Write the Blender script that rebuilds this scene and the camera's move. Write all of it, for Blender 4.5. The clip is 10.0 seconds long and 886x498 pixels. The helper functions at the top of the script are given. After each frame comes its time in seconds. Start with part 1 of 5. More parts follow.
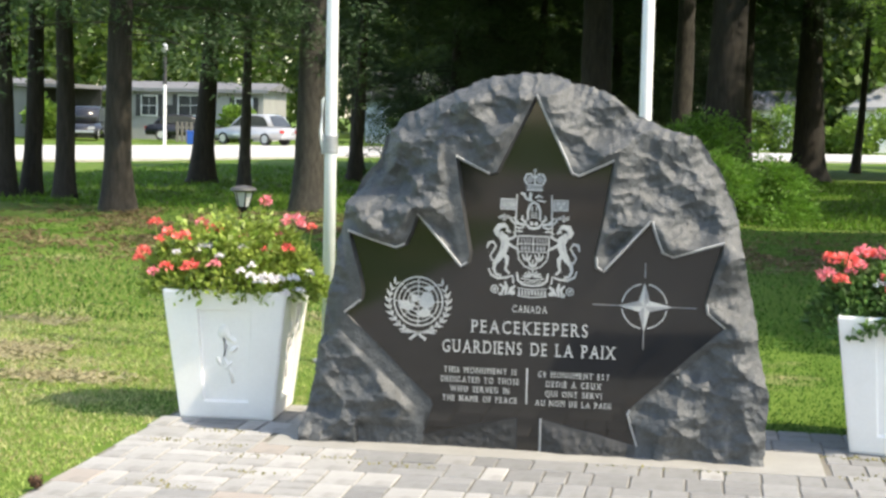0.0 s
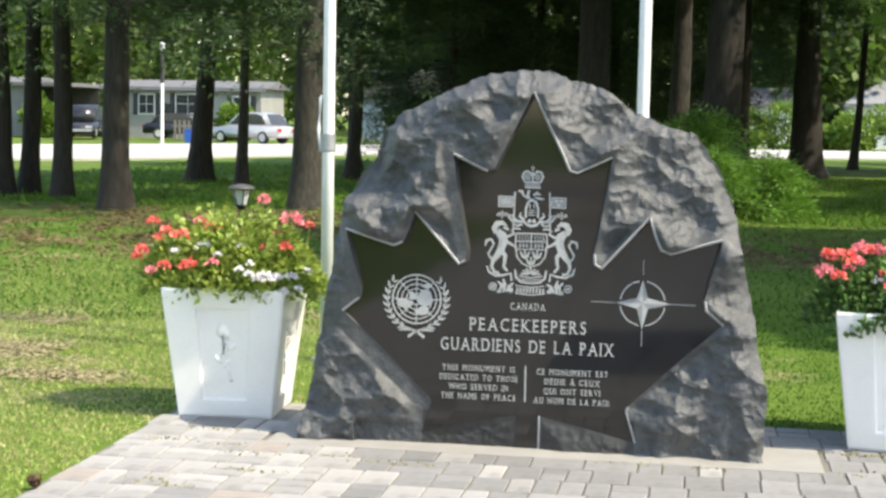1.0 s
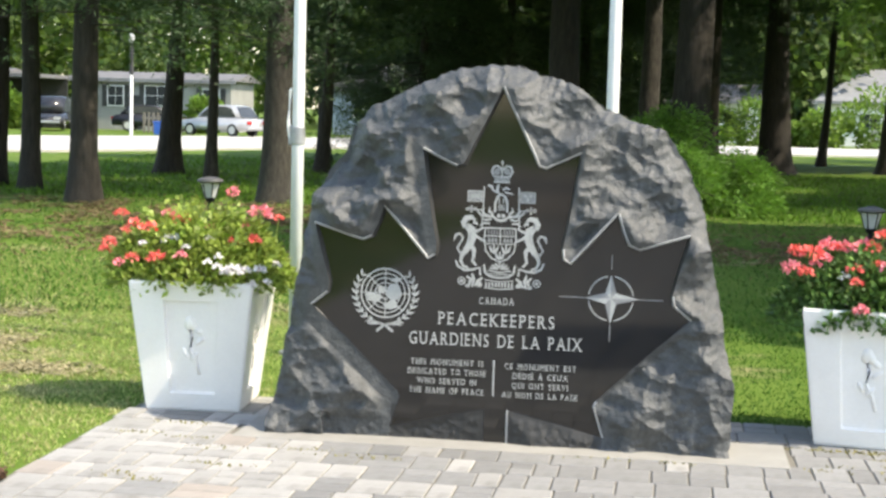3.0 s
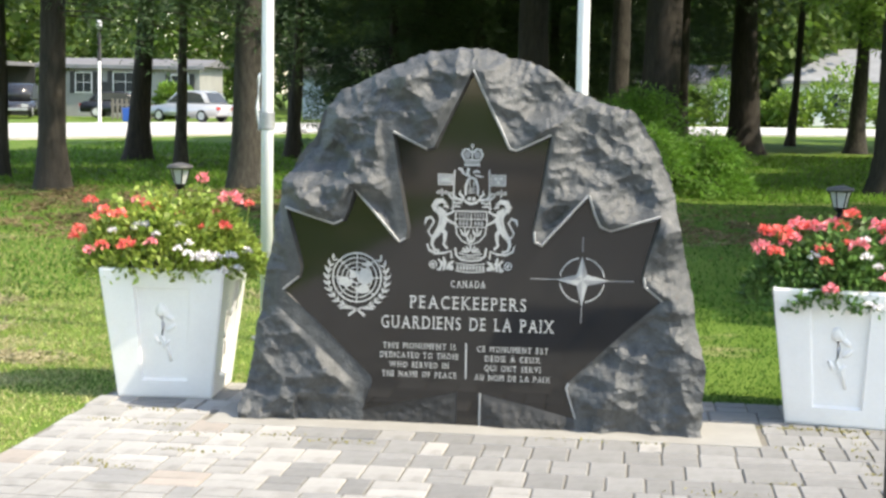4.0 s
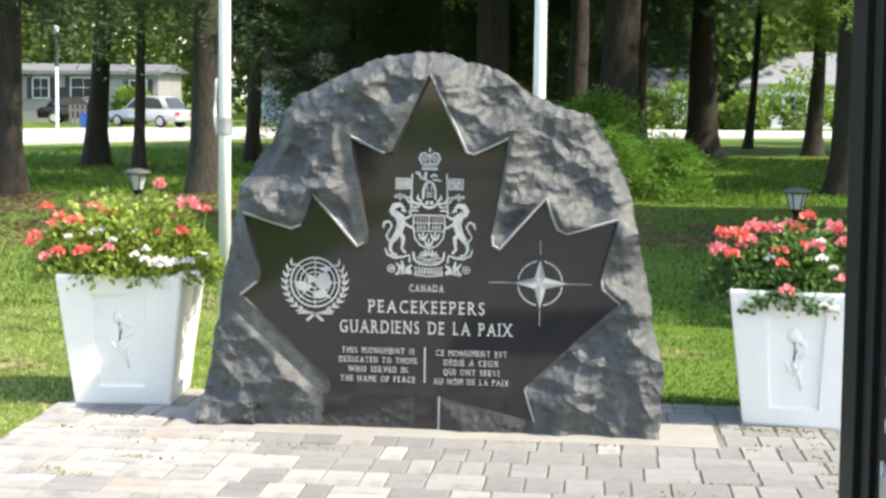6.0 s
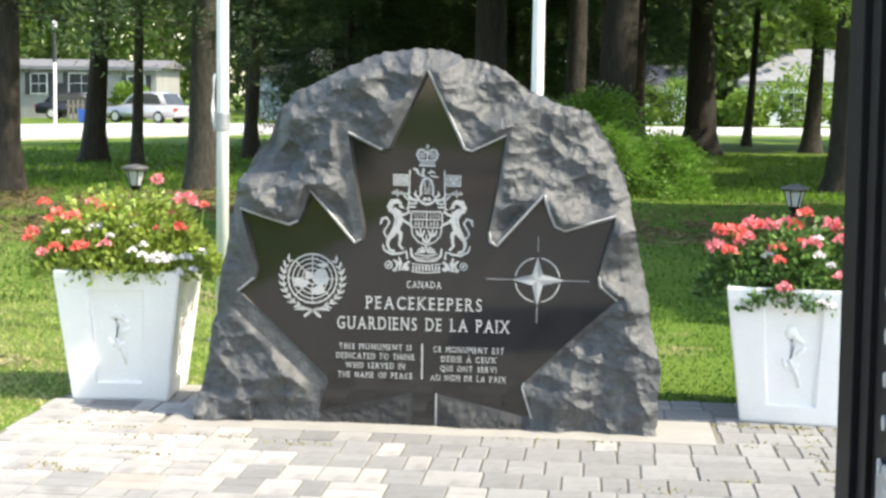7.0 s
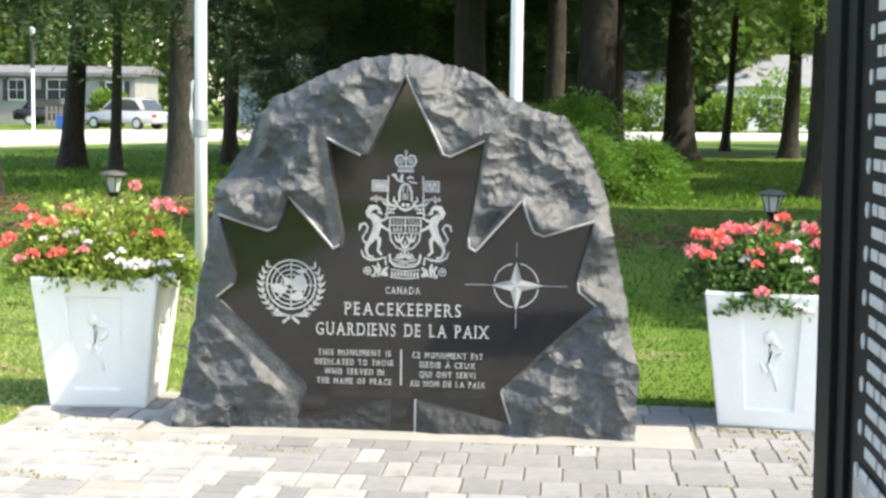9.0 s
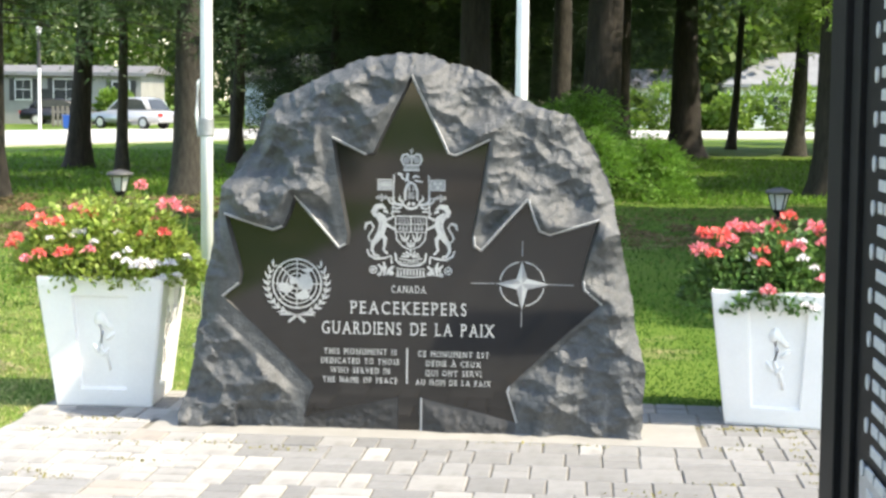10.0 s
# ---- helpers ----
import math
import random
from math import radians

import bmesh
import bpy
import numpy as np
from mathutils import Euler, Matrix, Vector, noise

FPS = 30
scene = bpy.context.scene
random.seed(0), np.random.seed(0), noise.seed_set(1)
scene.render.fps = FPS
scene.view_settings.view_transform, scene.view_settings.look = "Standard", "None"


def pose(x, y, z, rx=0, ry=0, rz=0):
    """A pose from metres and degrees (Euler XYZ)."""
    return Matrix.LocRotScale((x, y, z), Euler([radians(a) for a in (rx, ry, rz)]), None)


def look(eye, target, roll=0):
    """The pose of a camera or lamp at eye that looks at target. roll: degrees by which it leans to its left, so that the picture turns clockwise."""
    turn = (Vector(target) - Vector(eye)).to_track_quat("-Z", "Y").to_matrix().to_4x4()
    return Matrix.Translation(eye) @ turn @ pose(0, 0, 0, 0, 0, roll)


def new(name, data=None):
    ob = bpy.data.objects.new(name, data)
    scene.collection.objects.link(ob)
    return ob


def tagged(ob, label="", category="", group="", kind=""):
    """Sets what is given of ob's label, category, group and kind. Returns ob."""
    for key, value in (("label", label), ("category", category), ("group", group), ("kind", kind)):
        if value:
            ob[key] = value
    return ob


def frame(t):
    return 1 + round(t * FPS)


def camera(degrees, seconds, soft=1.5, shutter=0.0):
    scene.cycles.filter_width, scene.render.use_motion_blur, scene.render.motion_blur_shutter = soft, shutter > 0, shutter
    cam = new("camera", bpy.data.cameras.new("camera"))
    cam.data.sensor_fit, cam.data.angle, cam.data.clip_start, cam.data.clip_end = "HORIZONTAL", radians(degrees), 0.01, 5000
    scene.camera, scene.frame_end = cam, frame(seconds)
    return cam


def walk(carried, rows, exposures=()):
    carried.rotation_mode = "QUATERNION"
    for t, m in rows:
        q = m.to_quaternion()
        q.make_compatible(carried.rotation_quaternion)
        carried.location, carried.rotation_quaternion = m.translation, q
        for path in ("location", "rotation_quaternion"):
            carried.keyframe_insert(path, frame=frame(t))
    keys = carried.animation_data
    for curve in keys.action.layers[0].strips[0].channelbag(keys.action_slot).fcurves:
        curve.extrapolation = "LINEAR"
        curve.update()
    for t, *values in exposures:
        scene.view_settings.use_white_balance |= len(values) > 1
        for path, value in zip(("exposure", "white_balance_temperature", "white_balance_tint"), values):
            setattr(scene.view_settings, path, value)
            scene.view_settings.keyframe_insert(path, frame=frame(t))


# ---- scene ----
# the clip's own brightening, in stops, with its warm white balance
EXPOSURES = [(t, stops, 7600, 9) for t, stops in ((0.0, 1.64), (2.5, 1.66), (4.5, 1.78), (5.5, 1.82), (7.5, 1.94), (10.0, 1.96))]
cam = camera(32.38, 10.0, soft=2.75)
# seconds, turn to the left, tilt up, lean to the left, in degrees; the standing viewer's slow sway to the right, in metres
ROWS = [
    (0.0, 9.552, -4.888, 1.265, 0.012),
    (0.5, 9.320, -4.951, 1.069, 0.012),
    (1.0, 9.477, -4.972, 1.084, 0.012),
    (1.5, 9.571, -5.029, 1.097, 0.012),
    (2.0, 9.374, -4.867, 1.137, 0.012),
    (2.5, 8.924, -4.965, 1.077, 0.012),
    (2.7, 8.687, -5.034, 1.301, 0.013),
    (3.8, 7.440, -5.636, 1.211, 0.016),
    (4.0, 7.243, -5.758, 0.968, 0.017),
    (4.5, 6.336, -5.920, 1.001, 0.020),
    (5.0, 5.681, -5.923, 0.875, 0.025),
    (5.5, 5.749, -5.633, 0.690, 0.030),
    (5.7, 5.761, -5.573, 0.737, 0.030),
    (6.8, 5.803, -5.683, 0.695, 0.033),
    (7.0, 5.693, -5.714, 0.850, 0.033),
    (7.5, 5.254, -5.651, 1.171, 0.033),
    (8.0, 5.299, -5.529, 1.126, 0.034),
    (8.5, 5.260, -5.519, 1.039, 0.035),
    (9.0, 4.932, -5.489, 0.776, 0.038),
    (9.5, 4.972, -5.405, 0.802, 0.040),
    (10.0, 5.172, -5.538, 0.653, 0.041),
]


def view(turn, tilt, lean, sway):
    a, b = radians(turn), radians(tilt)
    return look((sway, 0.0, 1.6), (sway - math.sin(a) * math.cos(b), math.cos(a) * math.cos(b), 1.6 + math.sin(b)), lean)


walk(cam, [(row[0], view(*row[1:])) for row in ROWS], EXPOSURES)

# ---- world and sun ----
SUN_TO = Vector((0.61, -0.16, 0.775)).normalized()
world = bpy.data.worlds.new("sky")
scene.world = world
world.use_nodes = True
wn = world.node_tree
sky = wn.nodes.new("ShaderNodeTexSky")
sky.sky_type, sky.sun_disc = "NISHITA", False
sky.sun_elevation = math.asin(SUN_TO.z)
sky.sun_rotation = math.atan2(SUN_TO.x, SUN_TO.y)
wn.links.new(sky.outputs[0], wn.nodes["Background"].inputs[0])
wn.nodes["Background"].inputs[1].default_value = 0.15
sun = new("sun", bpy.data.lights.new("sun", "SUN"))
sun.data.energy, sun.data.angle, sun.data.color = 2.4, radians(0.6), (1.0, 0.95, 0.86)
sun.matrix_world = look(SUN_TO * 50, (0, 0, 0))


# ---- materials ----
def material(name, c1, c2, rough=0.7, scale=8.0, bump=0.0, fine=60.0, metal=0.0, spread=0.0, spec=0.5, stretch=(1, 1, 1), through_light=0.0, island=False, patch=None):
    """Two tones mixed by a coarse and a fine noise, with fine relief; spread varies piece by piece."""
    m = bpy.data.materials.new(name)
    m.use_nodes = True
    nt = m.node_tree
    n, link = nt.nodes, nt.links.new
    bsdf = n["Principled BSDF"]
    co = n.new("ShaderNodeTexCoord")
    mp = n.new("ShaderNodeMapping")
    mp.inputs["Scale"].default_value = stretch
    link(co.outputs["Object"], mp.inputs["Vector"])
    big, small = n.new("ShaderNodeTexNoise"), n.new("ShaderNodeTexNoise")
    big.inputs["Scale"].default_value, big.inputs["Detail"].default_value = scale, 5
    small.inputs["Scale"].default_value, small.inputs["Detail"].default_value = fine, 3
    for t in (big, small):
        link(mp.outputs[0], t.inputs["Vector"])
    add = n.new("ShaderNodeMix")
    add.inputs[0].default_value = 0.4
    link(big.outputs["Fac"], add.inputs["A"])
    link(small.outputs["Fac"], add.inputs["B"])
    ramp = n.new("ShaderNodeMapRange")
    ramp.inputs["From Min"].default_value, ramp.inputs["From Max"].default_value = 0.32, 0.68
    link(add.outputs[0], ramp.inputs["Value"])
    mix = n.new("ShaderNodeMix")
    mix.data_type = "RGBA"
    mix.inputs["A"].default_value, mix.inputs["B"].default_value = (*c1, 1), (*c2, 1)
    link(ramp.outputs[0], mix.inputs["Factor"])
    colour = mix.outputs["Result"]
    if patch:
        tone, size, low, high = patch
        spot = n.new("ShaderNodeTexNoise")
        spot.inputs["Scale"].default_value, spot.inputs["Detail"].default_value, spot.inputs["Roughness"].default_value = size, 6, 0.65
        link(co.outputs["Object"], spot.inputs["Vector"])
        cut = n.new("ShaderNodeMapRange")
        cut.inputs["From Min"].default_value, cut.inputs["From Max"].default_value = low, high
        link(spot.outputs["Fac"], cut.inputs["Value"])
        over = n.new("ShaderNodeMix")
        over.data_type = "RGBA"
        over.inputs["B"].default_value = (*tone, 1)
        link(cut.outputs[0], over.inputs["Factor"])
        link(colour, over.inputs["A"])
        colour = over.outputs["Result"]
    if spread:
        hsv = n.new("ShaderNodeHueSaturation")
        if island:
            rnd = n.new("ShaderNodeNewGeometry").outputs["Random Per Island"]
        else:
            rnd = n.new("ShaderNodeObjectInfo").outputs["Random"]
        mr = n.new("ShaderNodeMapRange")
        mr.inputs["To Min"].default_value, mr.inputs["To Max"].default_value = 1 - spread, 1 + spread
        link(rnd, mr.inputs["Value"])
        link(mr.outputs[0], hsv.inputs["Value"])
        link(colour, hsv.inputs["Color"])
        colour = hsv.outputs[0]
    link(colour, bsdf.inputs["Base Color"])
    bsdf.inputs["Roughness"].default_value, bsdf.inputs["Metallic"].default_value = rough, metal
    bsdf.inputs["Specular IOR Level"].default_value = spec
    if bump:
        b = n.new("ShaderNodeBump")
        b.inputs["Strength"].default_value, b.inputs["Distance"].default_value = bump, 0.01
        link(add.outputs[0], b.inputs["Height"])
        link(b.outputs[0], bsdf.inputs["Normal"])
    if through_light:
        tr = n.new("ShaderNodeBsdfTranslucent")
        link(colour, tr.inputs["Color"])
        sh = n.new("ShaderNodeMixShader")
        sh.inputs[0].default_value = through_light
        link(bsdf.outputs[0], sh.inputs[1])
        link(tr.outputs[0], sh.inputs[2])
        link(sh.outputs[0], n["Material Output"].inputs["Surface"])
    return m


GRASS = material("lawn_grass", (0.048, 0.10, 0.011), (0.122, 0.185, 0.036), 0.95, 0.9, 0.8, 40, spec=0.1, patch=((0.29, 0.25, 0.14), 0.8, 0.57, 0.73))
# blades of one lawn in lit and shaded tones: the shade is in the colour
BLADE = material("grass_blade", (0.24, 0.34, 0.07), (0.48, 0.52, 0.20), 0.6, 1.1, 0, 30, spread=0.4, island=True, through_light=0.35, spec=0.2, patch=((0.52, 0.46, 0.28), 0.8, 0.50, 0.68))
BLADE_SHADED = material("shaded_grass_blade", (0.032, 0.092, 0.012), (0.072, 0.160, 0.024), 0.6, 1.1, 0, 30, spread=0.4, island=True, through_light=0.35, spec=0.2)
DRY = material("dry_grass_blade", (0.29, 0.265, 0.115), (0.39, 0.355, 0.175), 0.8, 3, 0, 30, spread=0.3, island=True, through_light=0.3)
SAND = material("joint_sand", (0.12, 0.113, 0.095), (0.19, 0.178, 0.15), 0.95, 20, 0.4, 150)
PAVER = material("concrete_paver", (0.27, 0.267, 0.259), (0.345, 0.341, 0.331), 0.85, 9, 0.5, 130, spread=0.14, patch=((0.19, 0.187, 0.178), 5.0, 0.50, 0.70))
PAVER_WARM = material("reddish_paver", (0.26, 0.232, 0.208), (0.32, 0.288, 0.26), 0.85, 9, 0.5, 130, spread=0.12, patch=((0.20, 0.185, 0.17), 5.0, 0.52, 0.72))
# slate blocks, used as well to darken the paving where shade falls
PAVER_SLATE_SHADE = material("slate_shade_paver", (0.168, 0.169, 0.169), (0.238, 0.239, 0.237), 0.85, 9, 0.5, 130, spread=0.16, patch=((0.15, 0.15, 0.147), 5.0, 0.52, 0.72))
CONCRETE = material("cream_concrete", (0.235, 0.23, 0.214), (0.31, 0.305, 0.286), 0.8, 7, 0.2, 120)
ROUGH_STONE = material("split_black_granite", (0.046, 0.050, 0.053), (0.086, 0.092, 0.097), 0.6, 16, 1.0, 75, spec=0.45, patch=((0.135, 0.139, 0.141), 9.0, 0.56, 0.72))
HONED = material("honed_dark_granite", (0.030, 0.031, 0.032), (0.048, 0.049, 0.050), 0.5, 30, 0.15, 200, spec=0.3)
POLISHED = material("polished_black_granite", (0.010, 0.010, 0.010), (0.016, 0.015, 0.015), 0.06, 60, 0, 400, spec=0.65)
PALE_ARRIS = material("pale_arris", (0.34, 0.35, 0.36), (0.46, 0.47, 0.48), 0.5, 40, 0.1, 200)
ENGRAVED = material("white_engraving", (0.33, 0.345, 0.345), (0.47, 0.485, 0.485), 0.7, 90, 0.2, 300)
ENGRAVED_DIM = material("grey_engraving", (0.16, 0.17, 0.18), (0.30, 0.31, 0.32), 0.7, 120, 0.2, 300)
WHITE = material("white_paint", (0.80, 0.80, 0.79), (0.86, 0.86, 0.85), 0.55, 5, 0.08, 60)
SOIL = material("potting_soil", (0.03, 0.02, 0.012), (0.07, 0.05, 0.03), 0.95, 30, 0.6, 120)
# geranium green in two tones, the second with the right planter's shade in it
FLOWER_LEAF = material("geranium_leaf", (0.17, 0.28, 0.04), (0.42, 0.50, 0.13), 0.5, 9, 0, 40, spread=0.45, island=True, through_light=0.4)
FLOWER_LEAF_SHADED = material("shaded_geranium_leaf", (0.055, 0.14, 0.035), (0.15, 0.27, 0.07), 0.5, 9, 0, 40, spread=0.45, island=True, through_light=0.3)
RED = material("coral_red_petal", (0.78, 0.10, 0.09), (0.88, 0.26, 0.22), 0.6, 30, 0, 90, spread=0.2, island=True, through_light=0.25)
PINK = material("pink_petal", (0.82, 0.17, 0.22), (0.88, 0.38, 0.42), 0.6, 30, 0, 90, spread=0.15, island=True, through_light=0.25)
PETAL_WHITE = material("white_petal", (0.78, 0.74, 0.78), (0.85, 0.84, 0.85), 0.6, 30, 0, 90, spread=0.08, island=True, through_light=0.25)
ALUMINIUM = material("brushed_pole", (0.60, 0.61, 0.62), (0.70, 0.71, 0.72), 0.45, 3, 0.0, 90, metal=0.15)
GREY_METAL = material("grey_steel", (0.30, 0.31, 0.33), (0.42, 0.43, 0.45), 0.45, 9, 0, 60, metal=0.5)
BARK = material("pine_bark", (0.009, 0.008, 0.007), (0.046, 0.039, 0.032), 0.95, 5, 1.0, 40, stretch=(4, 4, 0.7))
BARK_PALE = material("grey_bark", (0.012, 0.011, 0.009), (0.066, 0.060, 0.050), 0.95, 5, 1.0, 40, stretch=(4, 4, 1.2))
NEEDLE = material("pine_needles", (0.020, 0.050, 0.018), (0.050, 0.10, 0.030), 0.6, 0.5, 0, 6, spread=0.4, island=True, through_light=0.25)
NEEDLE_DARK = material("spruce_needles", (0.022, 0.048, 0.022), (0.052, 0.095, 0.036), 0.7, 0.5, 0, 6, spread=0.4, island=True, through_light=0.15)
NEEDLE_LIGHT = material("young_pine_needles", (0.11, 0.22, 0.025), (0.22, 0.36, 0.07), 0.6, 0.8, 0, 8, spread=0.35, island=True, through_light=0.5)
SHRUB = material("young_pine_shrub_needles", (0.065, 0.17, 0.016), (0.16, 0.32, 0.045), 0.6, 0.8, 0, 8, spread=0.4, island=True, through_light=0.4)
BUSH_LEAF = material("bright_bush_leaves", (0.075, 0.16, 0.018), (0.21, 0.32, 0.05), 0.6, 0.6, 0, 5, spread=0.35, island=True, through_light=0.4)
# sunlight between the far pines is put into this blade colour
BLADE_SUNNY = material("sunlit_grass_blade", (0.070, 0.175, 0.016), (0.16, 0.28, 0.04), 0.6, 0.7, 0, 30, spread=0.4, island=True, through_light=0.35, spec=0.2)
LEAVES = material("broad_leaves", (0.036, 0.085, 0.012), (0.11, 0.17, 0.026), 0.6, 0.3, 0, 3, spread=0.4, island=True, through_light=0.4)
BLACK_PAINT = material("black_painted_steel", (0.007, 0.007, 0.007), (0.012, 0.012, 0.013), 0.6, 12, 0.05, 120, spec=0.15)
BLACK_BOARD = material("black_board", (0.006, 0.006, 0.007), (0.010, 0.010, 0.011), 0.55, 6, 0, 90, spec=0.15)
LETTER = material("white_vinyl", (0.40, 0.41, 0.42), (0.55, 0.55, 0.56), 0.5, 30, 0, 200)
ROAD = material("pale_gravel_road", (0.36, 0.35, 0.335), (0.45, 0.44, 0.42), 0.9, 0.6, 0.2, 12)
# colour of an unseen ground sheet, set to brighten the leaf's reflection
REFLECTED_GROUND = material("brown_reflected_ground", (0.22, 0.19, 0.16), (0.32, 0.28, 0.24), 0.9, 0.7, 0.2, 30)
SIDING = material("pale_siding", (0.24, 0.24, 0.23), (0.32, 0.32, 0.305), 0.6, 1.2, 0, 12)
SIDING_WHITE = material("white_siding", (0.62, 0.62, 0.60), (0.72, 0.72, 0.70), 0.6, 1.2, 0, 12)
ROOF_PALE = material("pale_shingles", (0.15, 0.156, 0.165), (0.22, 0.228, 0.238), 0.9, 1.5, 0.2, 14)
SIDING_BLUE = material("blue_grey_siding", (0.22, 0.28, 0.34), (0.30, 0.36, 0.42), 0.6, 1.2, 0, 12)
ROOF = material("grey_shingles", (0.10, 0.10, 0.105), (0.16, 0.16, 0.165), 0.9, 1.5, 0.2, 14)
DARK_TRIM = material("dark_trim", (0.02, 0.02, 0.02), (0.04, 0.04, 0.04), 0.6, 3, 0, 20)
GLASS = material("window_glass", (0.02, 0.025, 0.03), (0.04, 0.045, 0.05), 0.2, 2, 0, 9, spec=0.2)
CAR_GLASS = material("car_glass", (0.03, 0.035, 0.04), (0.05, 0.055, 0.06), 0.08, 2, 0, 9)
FENCE_WOOD = material("weathered_fence_wood", (0.16, 0.14, 0.12), (0.24, 0.21, 0.18), 0.85, 6, 0.2, 40)
SILVER = material("silver_car_paint", (0.45, 0.46, 0.47), (0.5, 0.51, 0.52), 0.25, 2, 0, 9, metal=0.4)
DARK_CAR = material("dark_car_paint", (0.015, 0.016, 0.02), (0.03, 0.03, 0.035), 0.2, 2, 0, 9)
RUBBER = material("tyre_rubber", (0.015, 0.015, 0.015), (0.03, 0.03, 0.03), 0.8, 9, 0, 60)
BLUE = material("blue_plastic", (0.02, 0.10, 0.45), (0.03, 0.14, 0.55), 0.5, 9, 0, 60)
RED_LAMP = material("red_lens", (0.35, 0.02, 0.02), (0.45, 0.03, 0.03), 0.2, 9, 0, 60)
FROST_GLASS = material("milky_glass", (0.36, 0.37, 0.38), (0.46, 0.47, 0.48), 0.3, 9, 0, 60)
MOSS = material("joint_weeds", (0.13, 0.13, 0.03), (0.25, 0.22, 0.07), 0.8, 9, 0, 60, spread=0.3, island=True)
LANTERN = material("weathered_dark_metal", (0.05, 0.05, 0.052), (0.09, 0.09, 0.092), 0.6, 20, 0.1, 90)
LITTER = material("fallen_pine_needles", (0.105, 0.078, 0.042), (0.18, 0.14, 0.08), 0.9, 2.5, 0, 30, spread=0.35, island=True, spec=0.1)
STRAW = material("bleached_grass", (0.25, 0.225, 0.13), (0.34, 0.305, 0.19), 0.9, 3, 0, 30, spread=0.25, island=True, spec=0.1)
CONE = material("pine_cone", (0.05, 0.025, 0.012), (0.10, 0.05, 0.025), 0.8, 60, 0.3, 200)


# ---- small builders ----
def link_mesh(name, me, mat, parent=None, label=""):
    ob = new(name, me)
    if mat:
        me.materials.append(mat)
    if parent:
        ob.parent = parent
    if label:
        ob["label"] = label
    return ob


def part(name, bm, mat, parent=None, label="", smooth=False):
    me = bpy.data.meshes.new(name)
    bmesh.ops.recalc_face_normals(bm, faces=bm.faces)
    bm.to_mesh(me)
    bm.free()
    if smooth:
        me.polygons.foreach_set("use_smooth", [True] * len(me.polygons))
    return link_mesh(name, me, mat, parent, label)


def thing(name, at=(0, 0, 0), turn=0.0, label="", category="", group="", kind=""):
    ob = new(name)
    ob.matrix_basis = pose(*at, 0, 0, turn)
    return tagged(ob, label, category, group, kind)


def box(bm, size, at=(0, 0, 0), bevel=0.0, top=1.0, turn=None):
    """A box of that size, its middle at that place; top scales its upper face."""
    made = bmesh.ops.create_cube(bm, size=1.0)["verts"]
    for v in made:
        k = top if v.co.z > 0 else 1.0
        v.co = Vector((v.co.x * size[0] * k, v.co.y * size[1] * k, v.co.z * size[2]))
    if turn:
        bmesh.ops.transform(bm, matrix=turn, verts=made)
    bmesh.ops.translate(bm, vec=at, verts=made)
    if bevel:
        edges = list({e for v in made for e in v.link_edges})
        bmesh.ops.bevel(bm, geom=edges, offset=bevel, segments=2, affect="EDGES", profile=0.6)
    return bm


def tube(bm, path, radii, sides=10, cap=True, upright=False):
    """A round tube along a path, with a radius at each point; upright: its rings stay level."""
    rings = []
    pts = [Vector(p) for p in path]
    for i, p in enumerate(pts):
        d = (pts[min(i + 1, len(pts) - 1)] - pts[max(i - 1, 0)]).normalized()
        q = Matrix.Identity(3).to_quaternion() if upright else d.to_track_quat("Z", "Y")
        r = radii[i] if isinstance(radii, (list, tuple)) else radii
        rings.append([bm.verts.new(p + q @ Vector((r * math.cos(a), r * math.sin(a), 0))) for a in (2 * math.pi * k / sides for k in range(sides))])
    for a, b in zip(rings, rings[1:]):
        for k in range(sides):
            bm.faces.new((a[k], a[(k + 1) % sides], b[(k + 1) % sides], b[k]))
    if cap:
        bm.faces.new(rings[0][::-1])
        bm.faces.new(rings[-1])
    return bm


def turned(bm, profile, sides=24, at=(0, 0, 0)):
    """A body turned round the upright axis from (radius, height) pairs."""
    rings = [[bm.verts.new((at[0] + max(r, 1e-4) * math.cos(2 * math.pi * k / sides), at[1] + max(r, 1e-4) * math.sin(2 * math.pi * k / sides), at[2] + z)) for k in range(sides)] for r, z in profile]
    for a, b in zip(rings, rings[1:]):
        for k in range(sides):
            bm.faces.new((a[k], a[(k + 1) % sides], b[(k + 1) % sides], b[k]))
    bm.faces.new(rings[0][::-1])
    bm.faces.new(rings[-1])
    return bm


def slab(bm, outline, y0, y1):
    """A flat plate in the x-z plane from an outline, between the depths y0 and y1."""
    front = [bm.verts.new((x, y0, z)) for x, z in outline]
    back = [bm.verts.new((x, y1, z)) for x, z in outline]
    bm.faces.new(front)
    bm.faces.new(back[::-1])
    n = len(front)
    for i in range(n):
        j = (i + 1) % n
        bm.faces.new((front[i], front[j], back[j], back[i]))
    return bm


def quads(name, corners, mat, parent=None, label=""):
    """One mesh of loose leaves from an array (leaves, corners, 3)."""
    n, k = corners.shape[:2]
    me = bpy.data.meshes.new(name)
    me.vertices.add(n * k)
    me.vertices.foreach_set("co", np.ascontiguousarray(corners, dtype=np.float32).ravel())
    me.loops.add(n * k)
    me.loops.foreach_set("vertex_index", np.arange(n * k, dtype=np.int32))
    me.polygons.add(n)
    me.polygons.foreach_set("loop_start", np.arange(0, n * k, k, dtype=np.int32))
    me.update(calc_edges=True)
    me.validate()
    return link_mesh(name, me, mat, parent, label)


